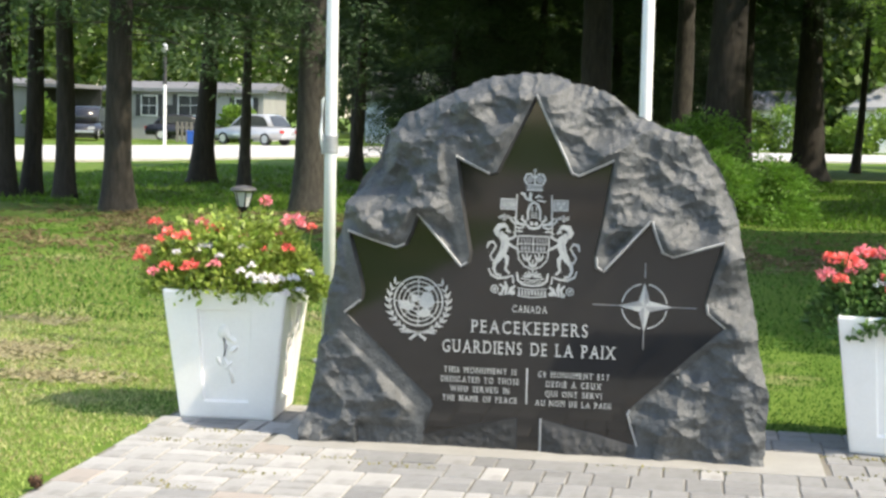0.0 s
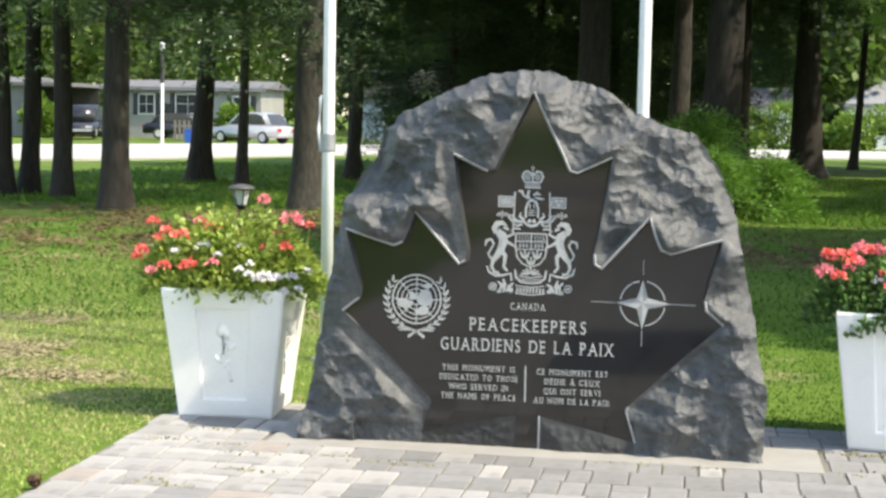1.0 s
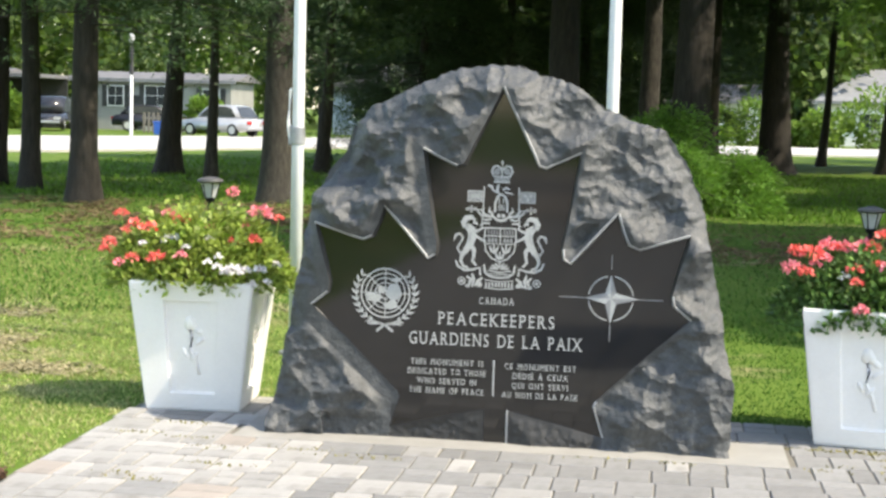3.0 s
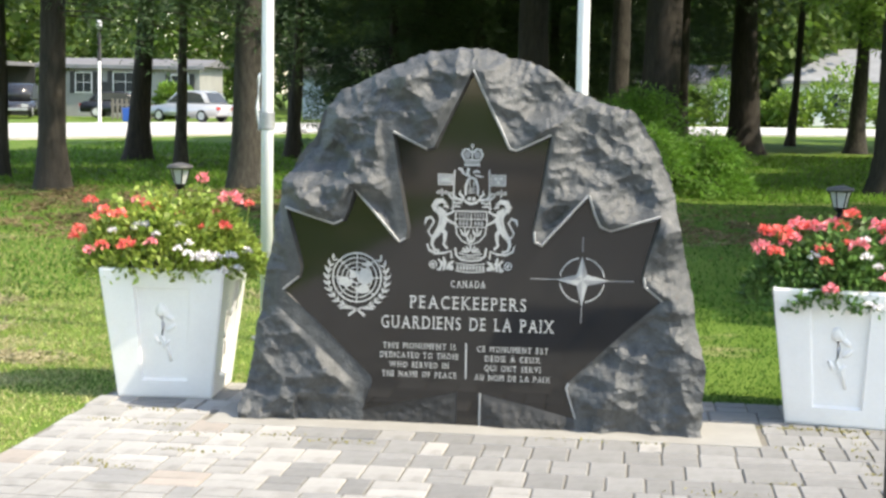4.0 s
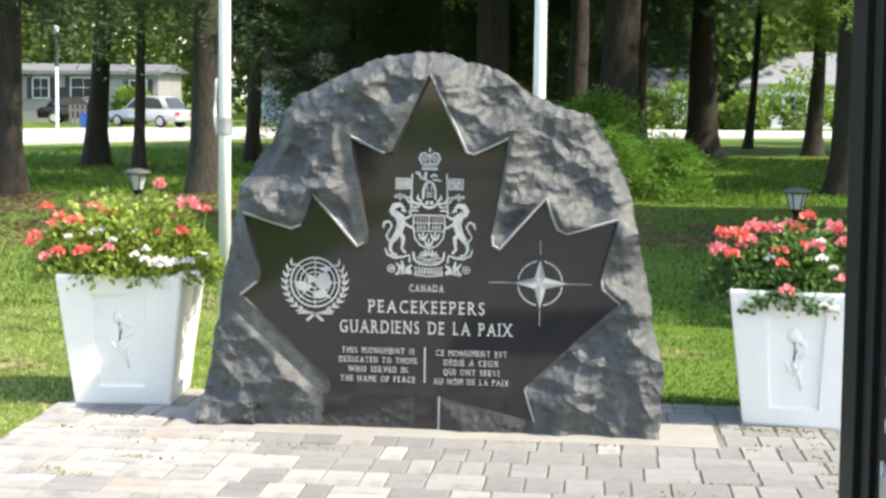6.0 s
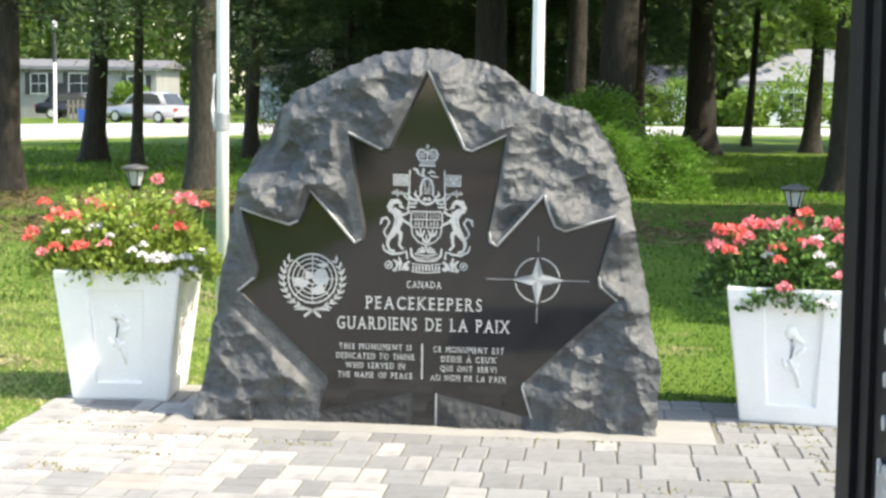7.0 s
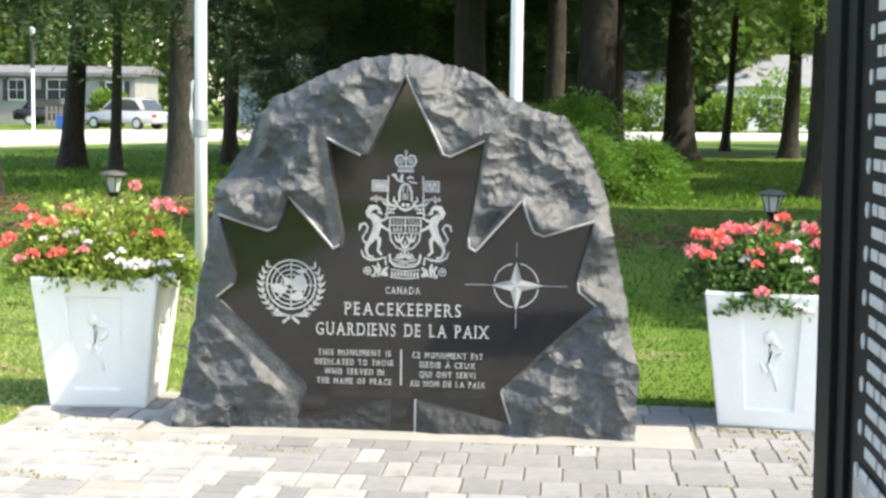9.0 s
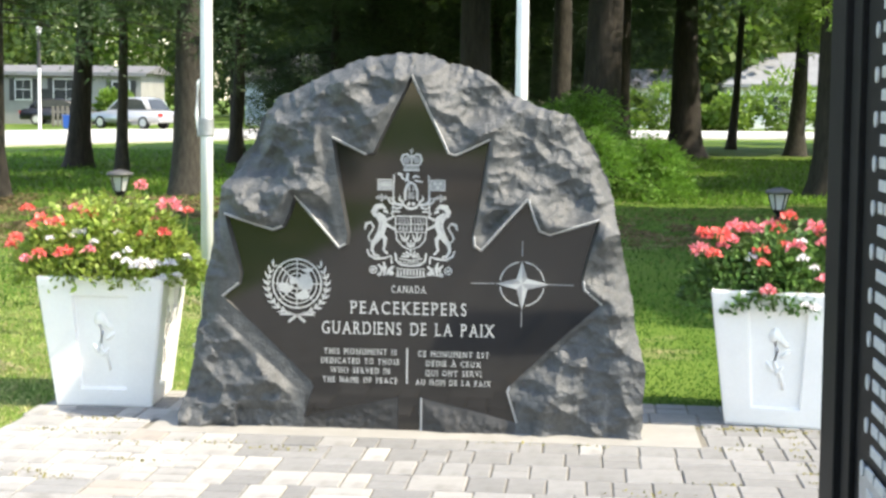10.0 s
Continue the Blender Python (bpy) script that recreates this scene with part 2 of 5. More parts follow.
def leaf_quads(places, ways, length, width, rng):
    """Diamond leaves at those places, pointing along those ways, turned by chance about them."""
    n = len(places)
    w = ways / np.linalg.norm(ways, axis=1, keepdims=True)
    side = np.cross(w, rng.normal(size=(n, 3)))
    side /= np.linalg.norm(side, axis=1, keepdims=True) + 1e-9
    ln = (length * rng.uniform(0.6, 1.4, n))[:, None]
    wd = (width * rng.uniform(0.6, 1.4, n))[:, None]
    return np.stack([places, places + w * ln * 0.5 + side * wd * 0.5, places + w * ln, places + w * ln * 0.5 - side * wd * 0.5], axis=1)

# ---- ground, road, pavement ----
bm = bmesh.new()
XS = [-1500, -300, -120, -60, -30] + [x * 1.5 for x in range(-16, 17)] + [30, 60, 120, 300, 1500]
YS = [-1500, -300, -60, -20] + [y * 1.5 for y in range(-8, 34)] + [60, 80, 120, 300, 1500]


def lie(x, y):
    """The lawn is nearly flat, with slight swells away from the paving."""
    away = min(1.0, max(0.0, (y - 10) / 10))
    return -0.002 + away * 0.05 * noise.noise((x * 0.11, y * 0.11, 3.0)) - 0.03 * away


grid = [[bm.verts.new((x, y, lie(x, y))) for x in XS] for y in YS]
for j in range(len(YS) - 1):
    for i in range(len(XS) - 1):
        bm.faces.new((grid[j][i], grid[j][i + 1], grid[j + 1][i + 1], grid[j + 1][i]))
tagged(part("ground", bm, GRASS, smooth=True), "mown green lawn with dry yellowish patches", "lawn", kind="structure")

bm = bmesh.new()
near = [(-70, 8), (-21.7, 44), (-19.3, 46), (-13, 60), (4, 70.5), (9, 73), (60, 84)]
far = [(-90, 40), (-33, 58), (-27.3, 65), (-22, 76), (-4, 86), (9.5, 91), (60, 104)]
a = [bm.verts.new((x, y, 0.05)) for x, y in near]
b = [bm.verts.new((x, y, 0.05)) for x, y in far]
for i in range(len(a) - 1):
    bm.faces.new((a[i], a[i + 1], b[i + 1], b[i]))
made = bmesh.ops.extrude_face_region(bm, geom=list(bm.faces))["geom"]
bmesh.ops.translate(bm, vec=(0, 0, -0.12), verts=[v for v in made if isinstance(v, bmesh.types.BMVert)])
tagged(part("road", bm, ROAD), "pale sunlit gravel road beyond the lawn", "road", kind="structure")

# ---- trees ----
RNG = np.random.default_rng(5)


def trunk_mesh(bm, radius, height, lean, rng, sides=14):
    path, radii = [], []
    for i, h in enumerate((-0.15, 0.0, 0.12, 0.35, 0.8, 1.6, 3.0, 5.0, 8.0, height)):
        k = max(h, 0) / height
        path.append((lean * h + 0.03 * math.sin(h * 0.8 + radius * 40), 0.03 * math.sin(h * 0.6 + radius * 70), h))
        flare = 1 + 0.55 * math.exp(-max(h, 0) / 0.35)
        radii.append(max(0.03, radius * (1 - 0.8 * k) * flare))
    tube(bm, path, radii, sides, True, True)
    for v in bm.verts:
        s = noise.noise((v.co.x * 7, v.co.y * 7, v.co.z * 1.3))
        r = Vector((v.co.x, v.co.y, 0))
        v.co += r * 0.12 * s


def sprays(n_branch, low, high, reach, per, rng, droop=0.25, size=0.22, lean=0.0, slim=0.42, clumps=0, taper=0.75):
    """Leaves along drooping limbs round a stem, loose or in tufts; returns quads and the limbs' ends."""
    places, ways, limbs = [], [], []
    for i in range(n_branch):
        h = low + (high - low) * (i + rng.uniform(0, 1)) / n_branch
        a = rng.uniform(0, 2 * math.pi)
        ln = reach * (1.05 - taper * (h - low) / max(high - low, 0.1)) * rng.uniform(0.6, 1.15)
        d = np.array([math.cos(a), math.sin(a), 0])
        foot = np.array([lean * h, 0, h])
        n = clumps or per
        s = rng.uniform(0.15, 1.0, n) ** 0.8
        mid = foot + np.outer(s * ln, d) + np.outer(s - s * s * (1 + droop * 2), [0, 0, ln * 0.45])
        mid = mid + rng.normal(size=(n, 3)) * np.array([0.2, 0.2, 0.10]) * ln * 0.55
        way = d * 0.6 + rng.normal(size=(n, 3)) * 0.55 + np.array([0, 0, -0.12])
        if clumps:
            k = per // clumps
            out = rng.normal(size=(n * k, 3)) * np.array([1.0, 1.0, 0.55])
            way = np.repeat(way, k, axis=0) * 0.7 + out * 0.8
            mid = np.repeat(mid, k, axis=0) + out * size * 0.55
        places.append(mid)
        ways.append(way)
        limbs.append((foot, foot + d * ln * 0.85 + np.array([0, 0, ln * 0.45 * (0.85 - 0.72 * (1 + droop * 2))])))
    p, w = np.concatenate(places), np.concatenate(ways)
    return leaf_quads(p, w, size, size * slim, rng), limbs


CANOPY = 6.4


def pine(x, y, radius, height=17.0, low=4.0, reach=3.2, branches=46, per=130, lean=0.0, seed=1, bark=BARK, needles=NEEDLE, label="", droop=0.25, name="pine_tree", fine=True, taper=0.75):
    """A pine: fine tufts on the low limbs, coarser dense foliage in the high crown."""
    rng = np.random.default_rng(seed)
    t = thing(name, (x, y, lie(x, y)), 0, label, "tree", "pines of the park")
    bm = bmesh.new()
    trunk_mesh(bm, radius, height, lean, rng)
    part("trunk", bm, bark, t, smooth=True)
    top = max(CANOPY, low + 0.5)
    q, limbs = sprays(branches, top if fine else low, height * 1.02, reach, per, rng, droop, 0.5, lean, 0.7, taper=taper)
    if fine:
        q2, limbs2 = sprays(max(8, int((top - low) * 13)), low, top + 0.4, reach * 0.9, 1320, rng, droop, 0.17, lean, 0.15, 30, 0.1)
        q, limbs = np.concatenate([q, q2]), limbs + limbs2
    bm = bmesh.new()
    for s, e in limbs:
        m = (s + e) / 2 + np.array([0, 0, 0.12])
        tube(bm, [s, m, e], [0.018, 0.012, 0.004], 5, False)
    tagged(part("branchwork", bm, bark, t), kind="stuff")
    tagged(quads("crown", q[:, 1:], needles, t), kind="stuff")
    return t


TALL = "tall pine with dark furrowed trunk standing in the lawn"
PINES = (
    # x, y, radius, foot of the crown, lean, pale bark
    (-12.8, 26.6, 0.19, 5.0, 0.004, 0), (-12.6, 27.4, 0.17, 4.6, 0.03, 0), (-11.4, 26.2, 0.17, 4.2, -0.006, 0),
    (-9.37, 23.6, 0.22, 2.9, 0.03, 0), (-11.55, 34.4, 0.27, 4.2, 0.05, 0), (-9.95, 32.6, 0.13, 4.6, 0.004, 1),
    (-6.55, 25.3, 0.27, 5.2, -0.006, 1), (-8.6, 37.4, 0.17, 4.6, 0.055, 0), (-6.4, 46.0, 0.25, 5.5, 0.01, 1),
    (-2.2, 32.0, 0.36, 4.8, 0.0, 0), (-0.5, 37.0, 0.26, 5.0, 0.0, 1), (0.42, 31.0, 0.42, 4.8, 0.006, 0),
    (1.15, 44.0, 0.20, 5.0, 0.02, 0), (3.05, 46.1, 0.50, 4.6, 0.004, 0), (5.38, 56.0, 0.16, 5.2, 0.06, 0),
    (6.93, 50.3, 0.28, 4.8, 0.02, 1), (4.45, 28.0, 0.32, 2.7, 0.012, 0),
)
for i, (x, y, r, low, lean, pale) in enumerate(PINES):
    low -= 0.15 if i < 8 else -0.3
    pine(x, y, r, 9.5 if y > 43 else 8.2 if i in (4, 5, 7) else 15.0 + (i * 37 % 5), low, (3.0 if i in (4, 5, 7, 8, 9, 11, 16) else 4.6 + (i % 3) * 0.5), 10 if i == 16 else 50, 230, lean, 10 + i, BARK_PALE if pale else BARK, NEEDLE_LIGHT if i == len(PINES) - 1 else NEEDLE,
         label="tall pine with paler grey flaking trunk in the lawn" if pale else TALL)

# dense spruces that close the view behind the stone
for i, (x, y, h, low, reach) in enumerate(((-6.6, 41.0, 7, 1.2, 3.0), (-4.6, 44.0, 10, 1.6, 3.2), (-7.6, 50.0, 7.5, 2.4, 3.2), (-2.6, 47.0, 10, 1.6, 3.4), (-0.6, 53.0, 11, 1.8, 3.4), (1.6, 58.0, 10, 3.2, 3.2), (-10.08, 44.0, 6.8, 2.3, 2.5))):
    pine(x, y, 0.2, h, low, reach, 70, 230, 0, 60 + i, BARK, NEEDLE_DARK, "dense dark spruce with branches almost to the ground", 0.4, "spruce_tree")

# unseen spruce behind the viewer, placed for the dark reflection in the leaf
pine(-6.2, -12.0, 0.2, 11, 0.4, 2.4, 70, 200, 0, 77, BARK, NEEDLE_DARK, "dense dark spruce with branches almost to the ground", 0.4, "spruce_tree", False)

# unseen trees: those beside the view placed to cast shade, two behind for reflections
for i, (x, y, low, reach) in enumerate(((14.5, 12.0, 4.0, 4.2), (19.0, 17.5, 4.0, 4.6), (11.5, 20.0, 4.5, 3.8), (15.5, 27.0, 4.0, 4.2), (13.0, 36.0, 4.5, 4.2), (20.0, 33.0, 4.0, 4.4), (14.0, 41.0, 4.0, 5.0), (18.5, 50.0, 4.0, 5.2), (13.5, 54.0, 4.5, 5.0), (17.0, 62.0, 4.5, 5.0), (5.0, 17.0, 6.5, 3.6), (7.5, 16.5, 7.0, 5.2), (10.8, 11.2, 5.0, 3.8), (8.8, 32.0, 5.2, 4.0), (7.5, -22.0, 3.5, 4.0), (-9.0, -9.0, 3.5, 3.6))):
    pine(x, y, 0.28, 14.0, low, reach, 70, 190, 0, 100 + i, BARK, NEEDLE, "tall unseen pine placed for shade and reflection", fine=False)


def low_pine(x, y, size, n, seed, mat, label):
    rng = np.random.default_rng(seed)
    t = thing("young_pine", (x, y, lie(x, y)), 0, label, "shrub")
    bm = bmesh.new()
    tube(bm, [(0, 0, -0.05), (0.03, 0, size * 0.5), (0, 0, size)], [0.05, 0.035, 0.01], 7)
    part("stem", bm, BARK, t)
    q, limbs = sprays(n, 0.2, size * 0.9, size * 1.05, 420, rng, 0.15, 0.16, 0.0, 0.17, 15)
    bm = bmesh.new()
    for s, e in limbs:
        tube(bm, [s, (s + e) / 2 + np.array([0, 0, 0.1]), e], [0.02, 0.014, 0.005], 5, False)
    tagged(part("branchwork", bm, BARK, t), kind="stuff")
    tagged(quads("needles", q[:, 1:], mat, t), kind="stuff")


low_pine(1.1, 26.0, 1.0, 24, 5, SHRUB, "feathery bright green young pine on the lawn")
low_pine(0.1, 25.4, 1.15, 22, 6, SHRUB, "feathery bright green young pine on the lawn")
low_pine(0.0, 28.8, 1.9, 30, 7, SHRUB, "darker green young pine behind a lighter one")

# woods beyond the houses
rng = np.random.default_rng(17)
pl, wy = [], []
for i in range(270):
    x, y = rng.uniform(-110, 75), rng.uniform(108, 160)
    h, r = rng.uniform(9, 14) + (y - 108) * 0.16, rng.uniform(2.6, 4.8)
    n = 620
    p = rng.normal(size=(n, 3))
    p /= np.linalg.norm(p, axis=1, keepdims=True)
    p *= rng.uniform(0.55, 1.05, (n, 1))
    pl.append(p * np.array([r, r, h * 0.5]) + np.array([x, y, h * 0.52]))
    wy.append(p + rng.normal(size=(n, 3)) * 0.7)
tagged(quads("far_woods", leaf_quads(np.concatenate(pl), np.concatenate(wy), 0.75, 0.5, rng), LEAVES), "sunlit broadleaf woods beyond the houses", "woods", kind="stuff")


def bush(x, y, w, h, seed, label="rounded green garden bush"):
    rng = np.random.default_rng(seed)
    n = 1500
    p = rng.normal(size=(n, 3))
    p /= np.linalg.norm(p, axis=1, keepdims=True)
    lump = 1 + 0.25 * np.sin(p[:, :1] * 5 + seed) * np.cos(p[:, 2:] * 4 + seed)
    p = p * lump * rng.uniform(0.6, 1.05, (n, 1))
    q = leaf_quads(p * np.array([w / 2, w / 2, h * 0.55]) + np.array([0, 0, h * 0.48]), p + rng.normal(size=(n, 3)) * 0.6, 0.3, 0.2, rng)
    t = thing("bush", (x, y, 0), 0, label, "bush")
    bm = bmesh.new()
    for k in range(4):
        tube(bm, [(0.1 * k - 0.15, 0, -0.05), (0.25 * (k - 1.5), 0.1, h * 0.6)], [0.05, 0.02], 6)
    part("stems", bm, BARK, t)
    tagged(quads("foliage", q, BUSH_LEAF, t), kind="stuff")


for i, (x, y, w, h) in enumerate(((2.4, 92, 3.4, 2.4), (5.2, 93, 3.6, 2.6), (9.0, 93, 2.6, 2.2), (12.2, 94, 4.0, 3.2), (15.2, 95, 2.4, 1.6), (8.0, 96, 2.0, 1.4), (-36.6, 81, 1.6, 2.0), (-37.5, 84, 2.2, 1.8), (-26.2, 84, 1.8, 1.9), (-15.5, 84, 3.0, 2.2), (-40.5, 82, 2.0, 3.2))):
    bush(x, y, w, h, 200 + i)

# ---- the monument ----
from mathutils.geometry import delaunay_2d_cdt

MX, MY = -0.765, 7.2
# right half of the maple leaf, from the tip down to the stem's foot: across, up
HALF = ((0.0, 1.708), (0.155, 1.392), (0.178, 1.342), (0.212, 1.332), (0.376, 1.410), (0.331, 1.110), (0.301, 0.955), (0.306, 0.905), (0.340, 0.886),
        (0.556, 1.132), (0.585, 1.045), (0.612, 0.985), (0.660, 0.966), (0.896, 1.038), (0.846, 0.860), (0.820, 0.752), (0.828, 0.705), (0.912, 0.637),
        (0.745, 0.490), (0.600, 0.350), (0.478, 0.232), (0.468, 0.206), (0.515, 0.058), (0.380, 0.092), (0.240, 0.126), (0.055, 0.166), (0.055, 0.006))
LEAF = list(HALF) + [(-x, z) for x, z in HALF[:0:-1]]
# the boulder's rim, from its left foot over the top to its right foot
RIM = ((-1.125, 0.0), (-1.108, 0.16), (-1.07, 0.33), (-1.03, 0.55), (-0.995, 0.77), (-0.957, 0.99), (-0.922, 1.18), (-0.87, 1.265), (-0.795, 1.37),
       (-0.73, 1.525), (-0.655, 1.602), (-0.545, 1.65), (-0.385, 1.725), (-0.225, 1.80), (-0.06, 1.817), (0.06, 1.808), (0.205, 1.765), (0.34, 1.718),
       (0.47, 1.617), (0.63, 1.552), (0.735, 1.54), (0.85, 1.395), (0.93, 1.235), (0.99, 0.97), (1.035, 0.76), (1.075, 0.52), (1.12, 0.36), (1.117, 0.11), (1.115, 0.0))


def resample(points, step, closed):
    out = []
    pts = list(points) + ([points[0]] if closed else [])
    for (x0, z0), (x1, z1) in zip(pts, pts[1:]):
        n = max(1, round(math.hypot(x1 - x0, z1 - z0) / step))
        out += [(x0 + (x1 - x0) * k / n, z0 + (z1 - z0) * k / n) for k in range(n)]
    if not closed:
        out.append(pts[-1])
    return np.array(out)


def inside(px, pz, poly):
    hit = np.zeros(len(px), bool)
    x0, z0 = poly[:, 0], poly[:, 1]
    x1, z1 = np.roll(x0, -1), np.roll(z0, -1)
    for a, b, c, d in zip(x0, z0, x1, z1):
        cross = ((b > pz) != (d > pz)) & (px < (c - a) * (pz - b) / (d - b + 1e-12) + a)
        hit ^= cross
    return hit


def nearest(px, pz, poly):
    out = [((px[i:i + 3000, None] - poly[None, :, 0]) ** 2 + (pz[i:i + 3000, None] - poly[None, :, 1]) ** 2).min(axis=1) for i in range(0, len(px), 3000)]
    return np.sqrt(np.concatenate(out))


STEP = 0.0085
leaf_loop = resample(LEAF, STEP, True)
rim_line = resample(RIM, STEP, False)
for i in range(1, len(rim_line) - 1):
    k = 0.010 * noise.noise((rim_line[i][0] * 9, rim_line[i][1] * 9, 1)) + 0.006 * noise.noise((rim_line[i][0] * 30, rim_line[i][1] * 30, 5))
    rim_line[i] = rim_line[i] * (1 + k)
foot = resample(((1.115, 0.0), (-1.125, 0.0)), STEP, False)[1:-1]
rim_loop = np.concatenate([rim_line, foot])
gx, gz = np.meshgrid(np.arange(-1.13, 1.14, STEP), np.arange(0.01, 1.83, STEP))
gx, gz = gx.ravel() + np.random.uniform(-0.003, 0.003, gx.size), gz.ravel() + np.random.uniform(-0.003, 0.003, gz.size)
keep = inside(gx, gz, rim_loop) & ~inside(gx, gz, leaf_loop)
gx, gz = gx[keep], gz[keep]
keep = (nearest(gx, gz, rim_loop) > STEP * 0.6) & (nearest(gx, gz, leaf_loop) > STEP * 0.6)
gx, gz = gx[keep], gz[keep]
nr, nl = len(rim_loop), len(leaf_loop)
flat = [Vector(p) for p in np.concatenate([rim_loop, leaf_loop, np.stack([gx, gz], 1)])]
edges = [(i, (i + 1) % nr) for i in range(nr)] + [(nr + i, nr + (i + 1) % nl) for i in range(nl)]
verts2, _, faces2, _, _, _ = delaunay_2d_cdt(flat, edges, [], 0, 1e-6)
V2 = np.array([(v.x, v.y) for v in verts2])

# split faces: broad tilted facets, slightly hollow, that meet in sharp broken ridges
def facets(pts, size, steep, hollow, tilt, turn, seed):
    rng = np.random.default_rng(seed)
    c, s = math.cos(turn), math.sin(turn)
    warp = np.array([(noise.fractal((x / size, seed, z / size), 1.0, 2.0, 3), noise.fractal((x / size, seed + 5.0, z / size), 1.0, 2.0, 3)) for x, z in pts])
    p = pts / size + 0.22 * warp
    p = np.stack([(p[:, 0] * c + p[:, 1] * s) * 0.78, (p[:, 1] * c - p[:, 0] * s) * 1.22], 1)
    lo, hi = p.min(axis=0) - 1, p.max(axis=0) + 1
    n = int((hi - lo).prod())
    mid = rng.uniform(lo, hi, (n, 2))
    lift, lean = rng.uniform(0, 0.5, n), rng.normal(0, tilt, (n, 2))
    best = np.full(len(p), 9.0)
    for q, up, g in zip(mid, lift, lean):
        d = p - q
        best = np.minimum(best, hollow * (d * d).sum(axis=1) + up + d @ g)
    return (best - best.mean()) * size * steep


def beside(pts, a, b):
    """Distance to the straight line from a to b."""
    a, d = np.array(a), np.array(b) - np.array(a)
    k = np.clip(((pts - a) @ d) / (d @ d), 0, 1)
    return np.hypot(*(pts - a - k[:, None] * d).T)


def edge_proud(z):
    """The leaf lies deep in the stone above and comes flush with it at the foot."""
    return -0.0015 + 0.042 * np.clip((z - 0.55) / 0.30, 0, 1)


dl, dr = nearest(V2[:, 0], V2[:, 1], leaf_loop), nearest(V2[:, 0], V2[:, 1], rim_line)
low = np.clip((V2[:, 1] - 0.45) / 0.35, 0, 1)
rough = facets(V2, 0.27, 0.42, 0.55, 0.5, 0.35, 3) + facets(V2, 0.135, 0.58, 0.7, 0.55, -0.3, 4) + facets(V2, 0.055, 0.36, 0.8, 0.55, 0.2, 6)
rough *= 0.85 + 0.15 * low
# sawn slopes beside the leaf, left smooth
sawn = np.full(len(V2), 9.0)
for a, b, wide in ((17, 20, 0.105), (4, 6, 0.075), (13, 15, 0.07)):
    sawn = np.minimum(sawn, beside(V2, (-HALF[a][0], HALF[a][1]), (-HALF[b][0], HALF[b][1])) / wide)
rough *= 0.10 + 0.90 * np.clip((sawn - 0.75) / 0.35, 0, 1)
# dressed smooth below the leaf, beside its stem
dressed = np.clip((V2[:, 1] - 0.09 - 0.12 * np.clip(1.2 - abs(V2[:, 0]) * 2, 0, 1)) / 0.05, 0, 1)
rough *= np.where(abs(V2[:, 0] + 0.12) < 0.72, 0.10 + 0.90 * dressed, 1.0)
wave = np.array([noise.fractal((x * 5, 0.7, z * 5), 1.0, 2.0, 5) for x, z in V2])
grit = np.array([noise.fractal((x * 34, 2.7, z * 34), 0.9, 2.0, 3) for x, z in V2])
calm = np.clip(dl / 0.035, 0, 1)
proud = edge_proud(V2[:, 1]) + calm * (rough - 0.004 + 0.010 * wave * np.clip(sawn - 0.5, 0.1, 1) + 0.0065 * grit * np.clip(sawn - 0.5, 0.15, 1))
# a bulge between leaf and rim below, a lean backwards above
proud += 0.05 * np.clip(dl / 0.16, 0, 1) * (1 - low) * (V2[:, 0] > 0)
proud -= 0.08 * np.clip(1 - dr / 0.10, 0, 1) ** 2 * np.clip((V2[:, 1] - 0.1) / 0.6, 0.25, 1)
proud -= np.where(V2[:, 0] < 0, 0.035, 0.075) * np.clip(1 - dr / 0.45, 0, 1) ** 1.4 * np.clip(dl / 0.15, 0, 1) * np.clip((V2[:, 1] - 0.75) / 0.4, 0, 1)
proud = np.maximum(proud, -0.13)
front_y = -proud
bm = bmesh.new()
fv = [bm.verts.new((x, y, z)) for (x, z), y in zip(V2, front_y)]
mid = V2[np.array([f[:3] for f in faces2])].mean(axis=1)
ok = inside(mid[:, 0], mid[:, 1], rim_loop) & ~inside(mid[:, 0], mid[:, 1], leaf_loop)
for f, good in zip(faces2, ok):
    if good:
        honed = all(V2[i][1] < 0.17 and abs(V2[i][0]) < 0.516 for i in f)
        bm.faces.new([fv[i] for i in f]).material_index = 1 if honed else 0
# cut walls of the leaf, then the boulder's flanks and back
along = np.roll(leaf_loop, -1, axis=0) - np.roll(leaf_loop, 1, axis=0)
along /= np.linalg.norm(along, axis=1, keepdims=True)
sunk = leaf_loop + np.stack([along[:, 1], -along[:, 0]], 1) * 0.014
wall = [bm.verts.new((x, 0.012, max(z, 0.001))) for x, z in sunk]
for i in range(nl):
    j = (i + 1) % nl
    bm.faces.new((fv[nr + i], fv[nr + j], wall[j], wall[i])).material_index = 1
last = fv[:nr]
for y, k in ((0.14, 0.995), (0.24, 0.985), (0.33, 0.94)):
    ring = [bm.verts.new((x * k + 0.008 * noise.noise((x * 12, y * 9, z * 12)), y, 0.0 if z < 1e-4 else z * (k + 0.010 * noise.noise((x * 9, y * 14, z * 9))))) for x, z in rim_loop]
    for i in range(nr):
        j = (i + 1) % nr
        bm.faces.new((last[i], last[j], ring[j], ring[i]))
    last = ring
bm.faces.new(last)
monument = thing("monument", (MX, MY, 0.012), 0, "split dark granite boulder with polished maple leaf and white engraving", "monument")
ob = part("boulder", bm, ROUGH_STONE, monument, "rough chipped dark granite", smooth=False)
ob.data.materials.append(HONED)
ob.data.polygons.foreach_set("use_smooth", [True] * len(ob.data.polygons))
ob.data.set_sharp_from_angle(angle=radians(24))

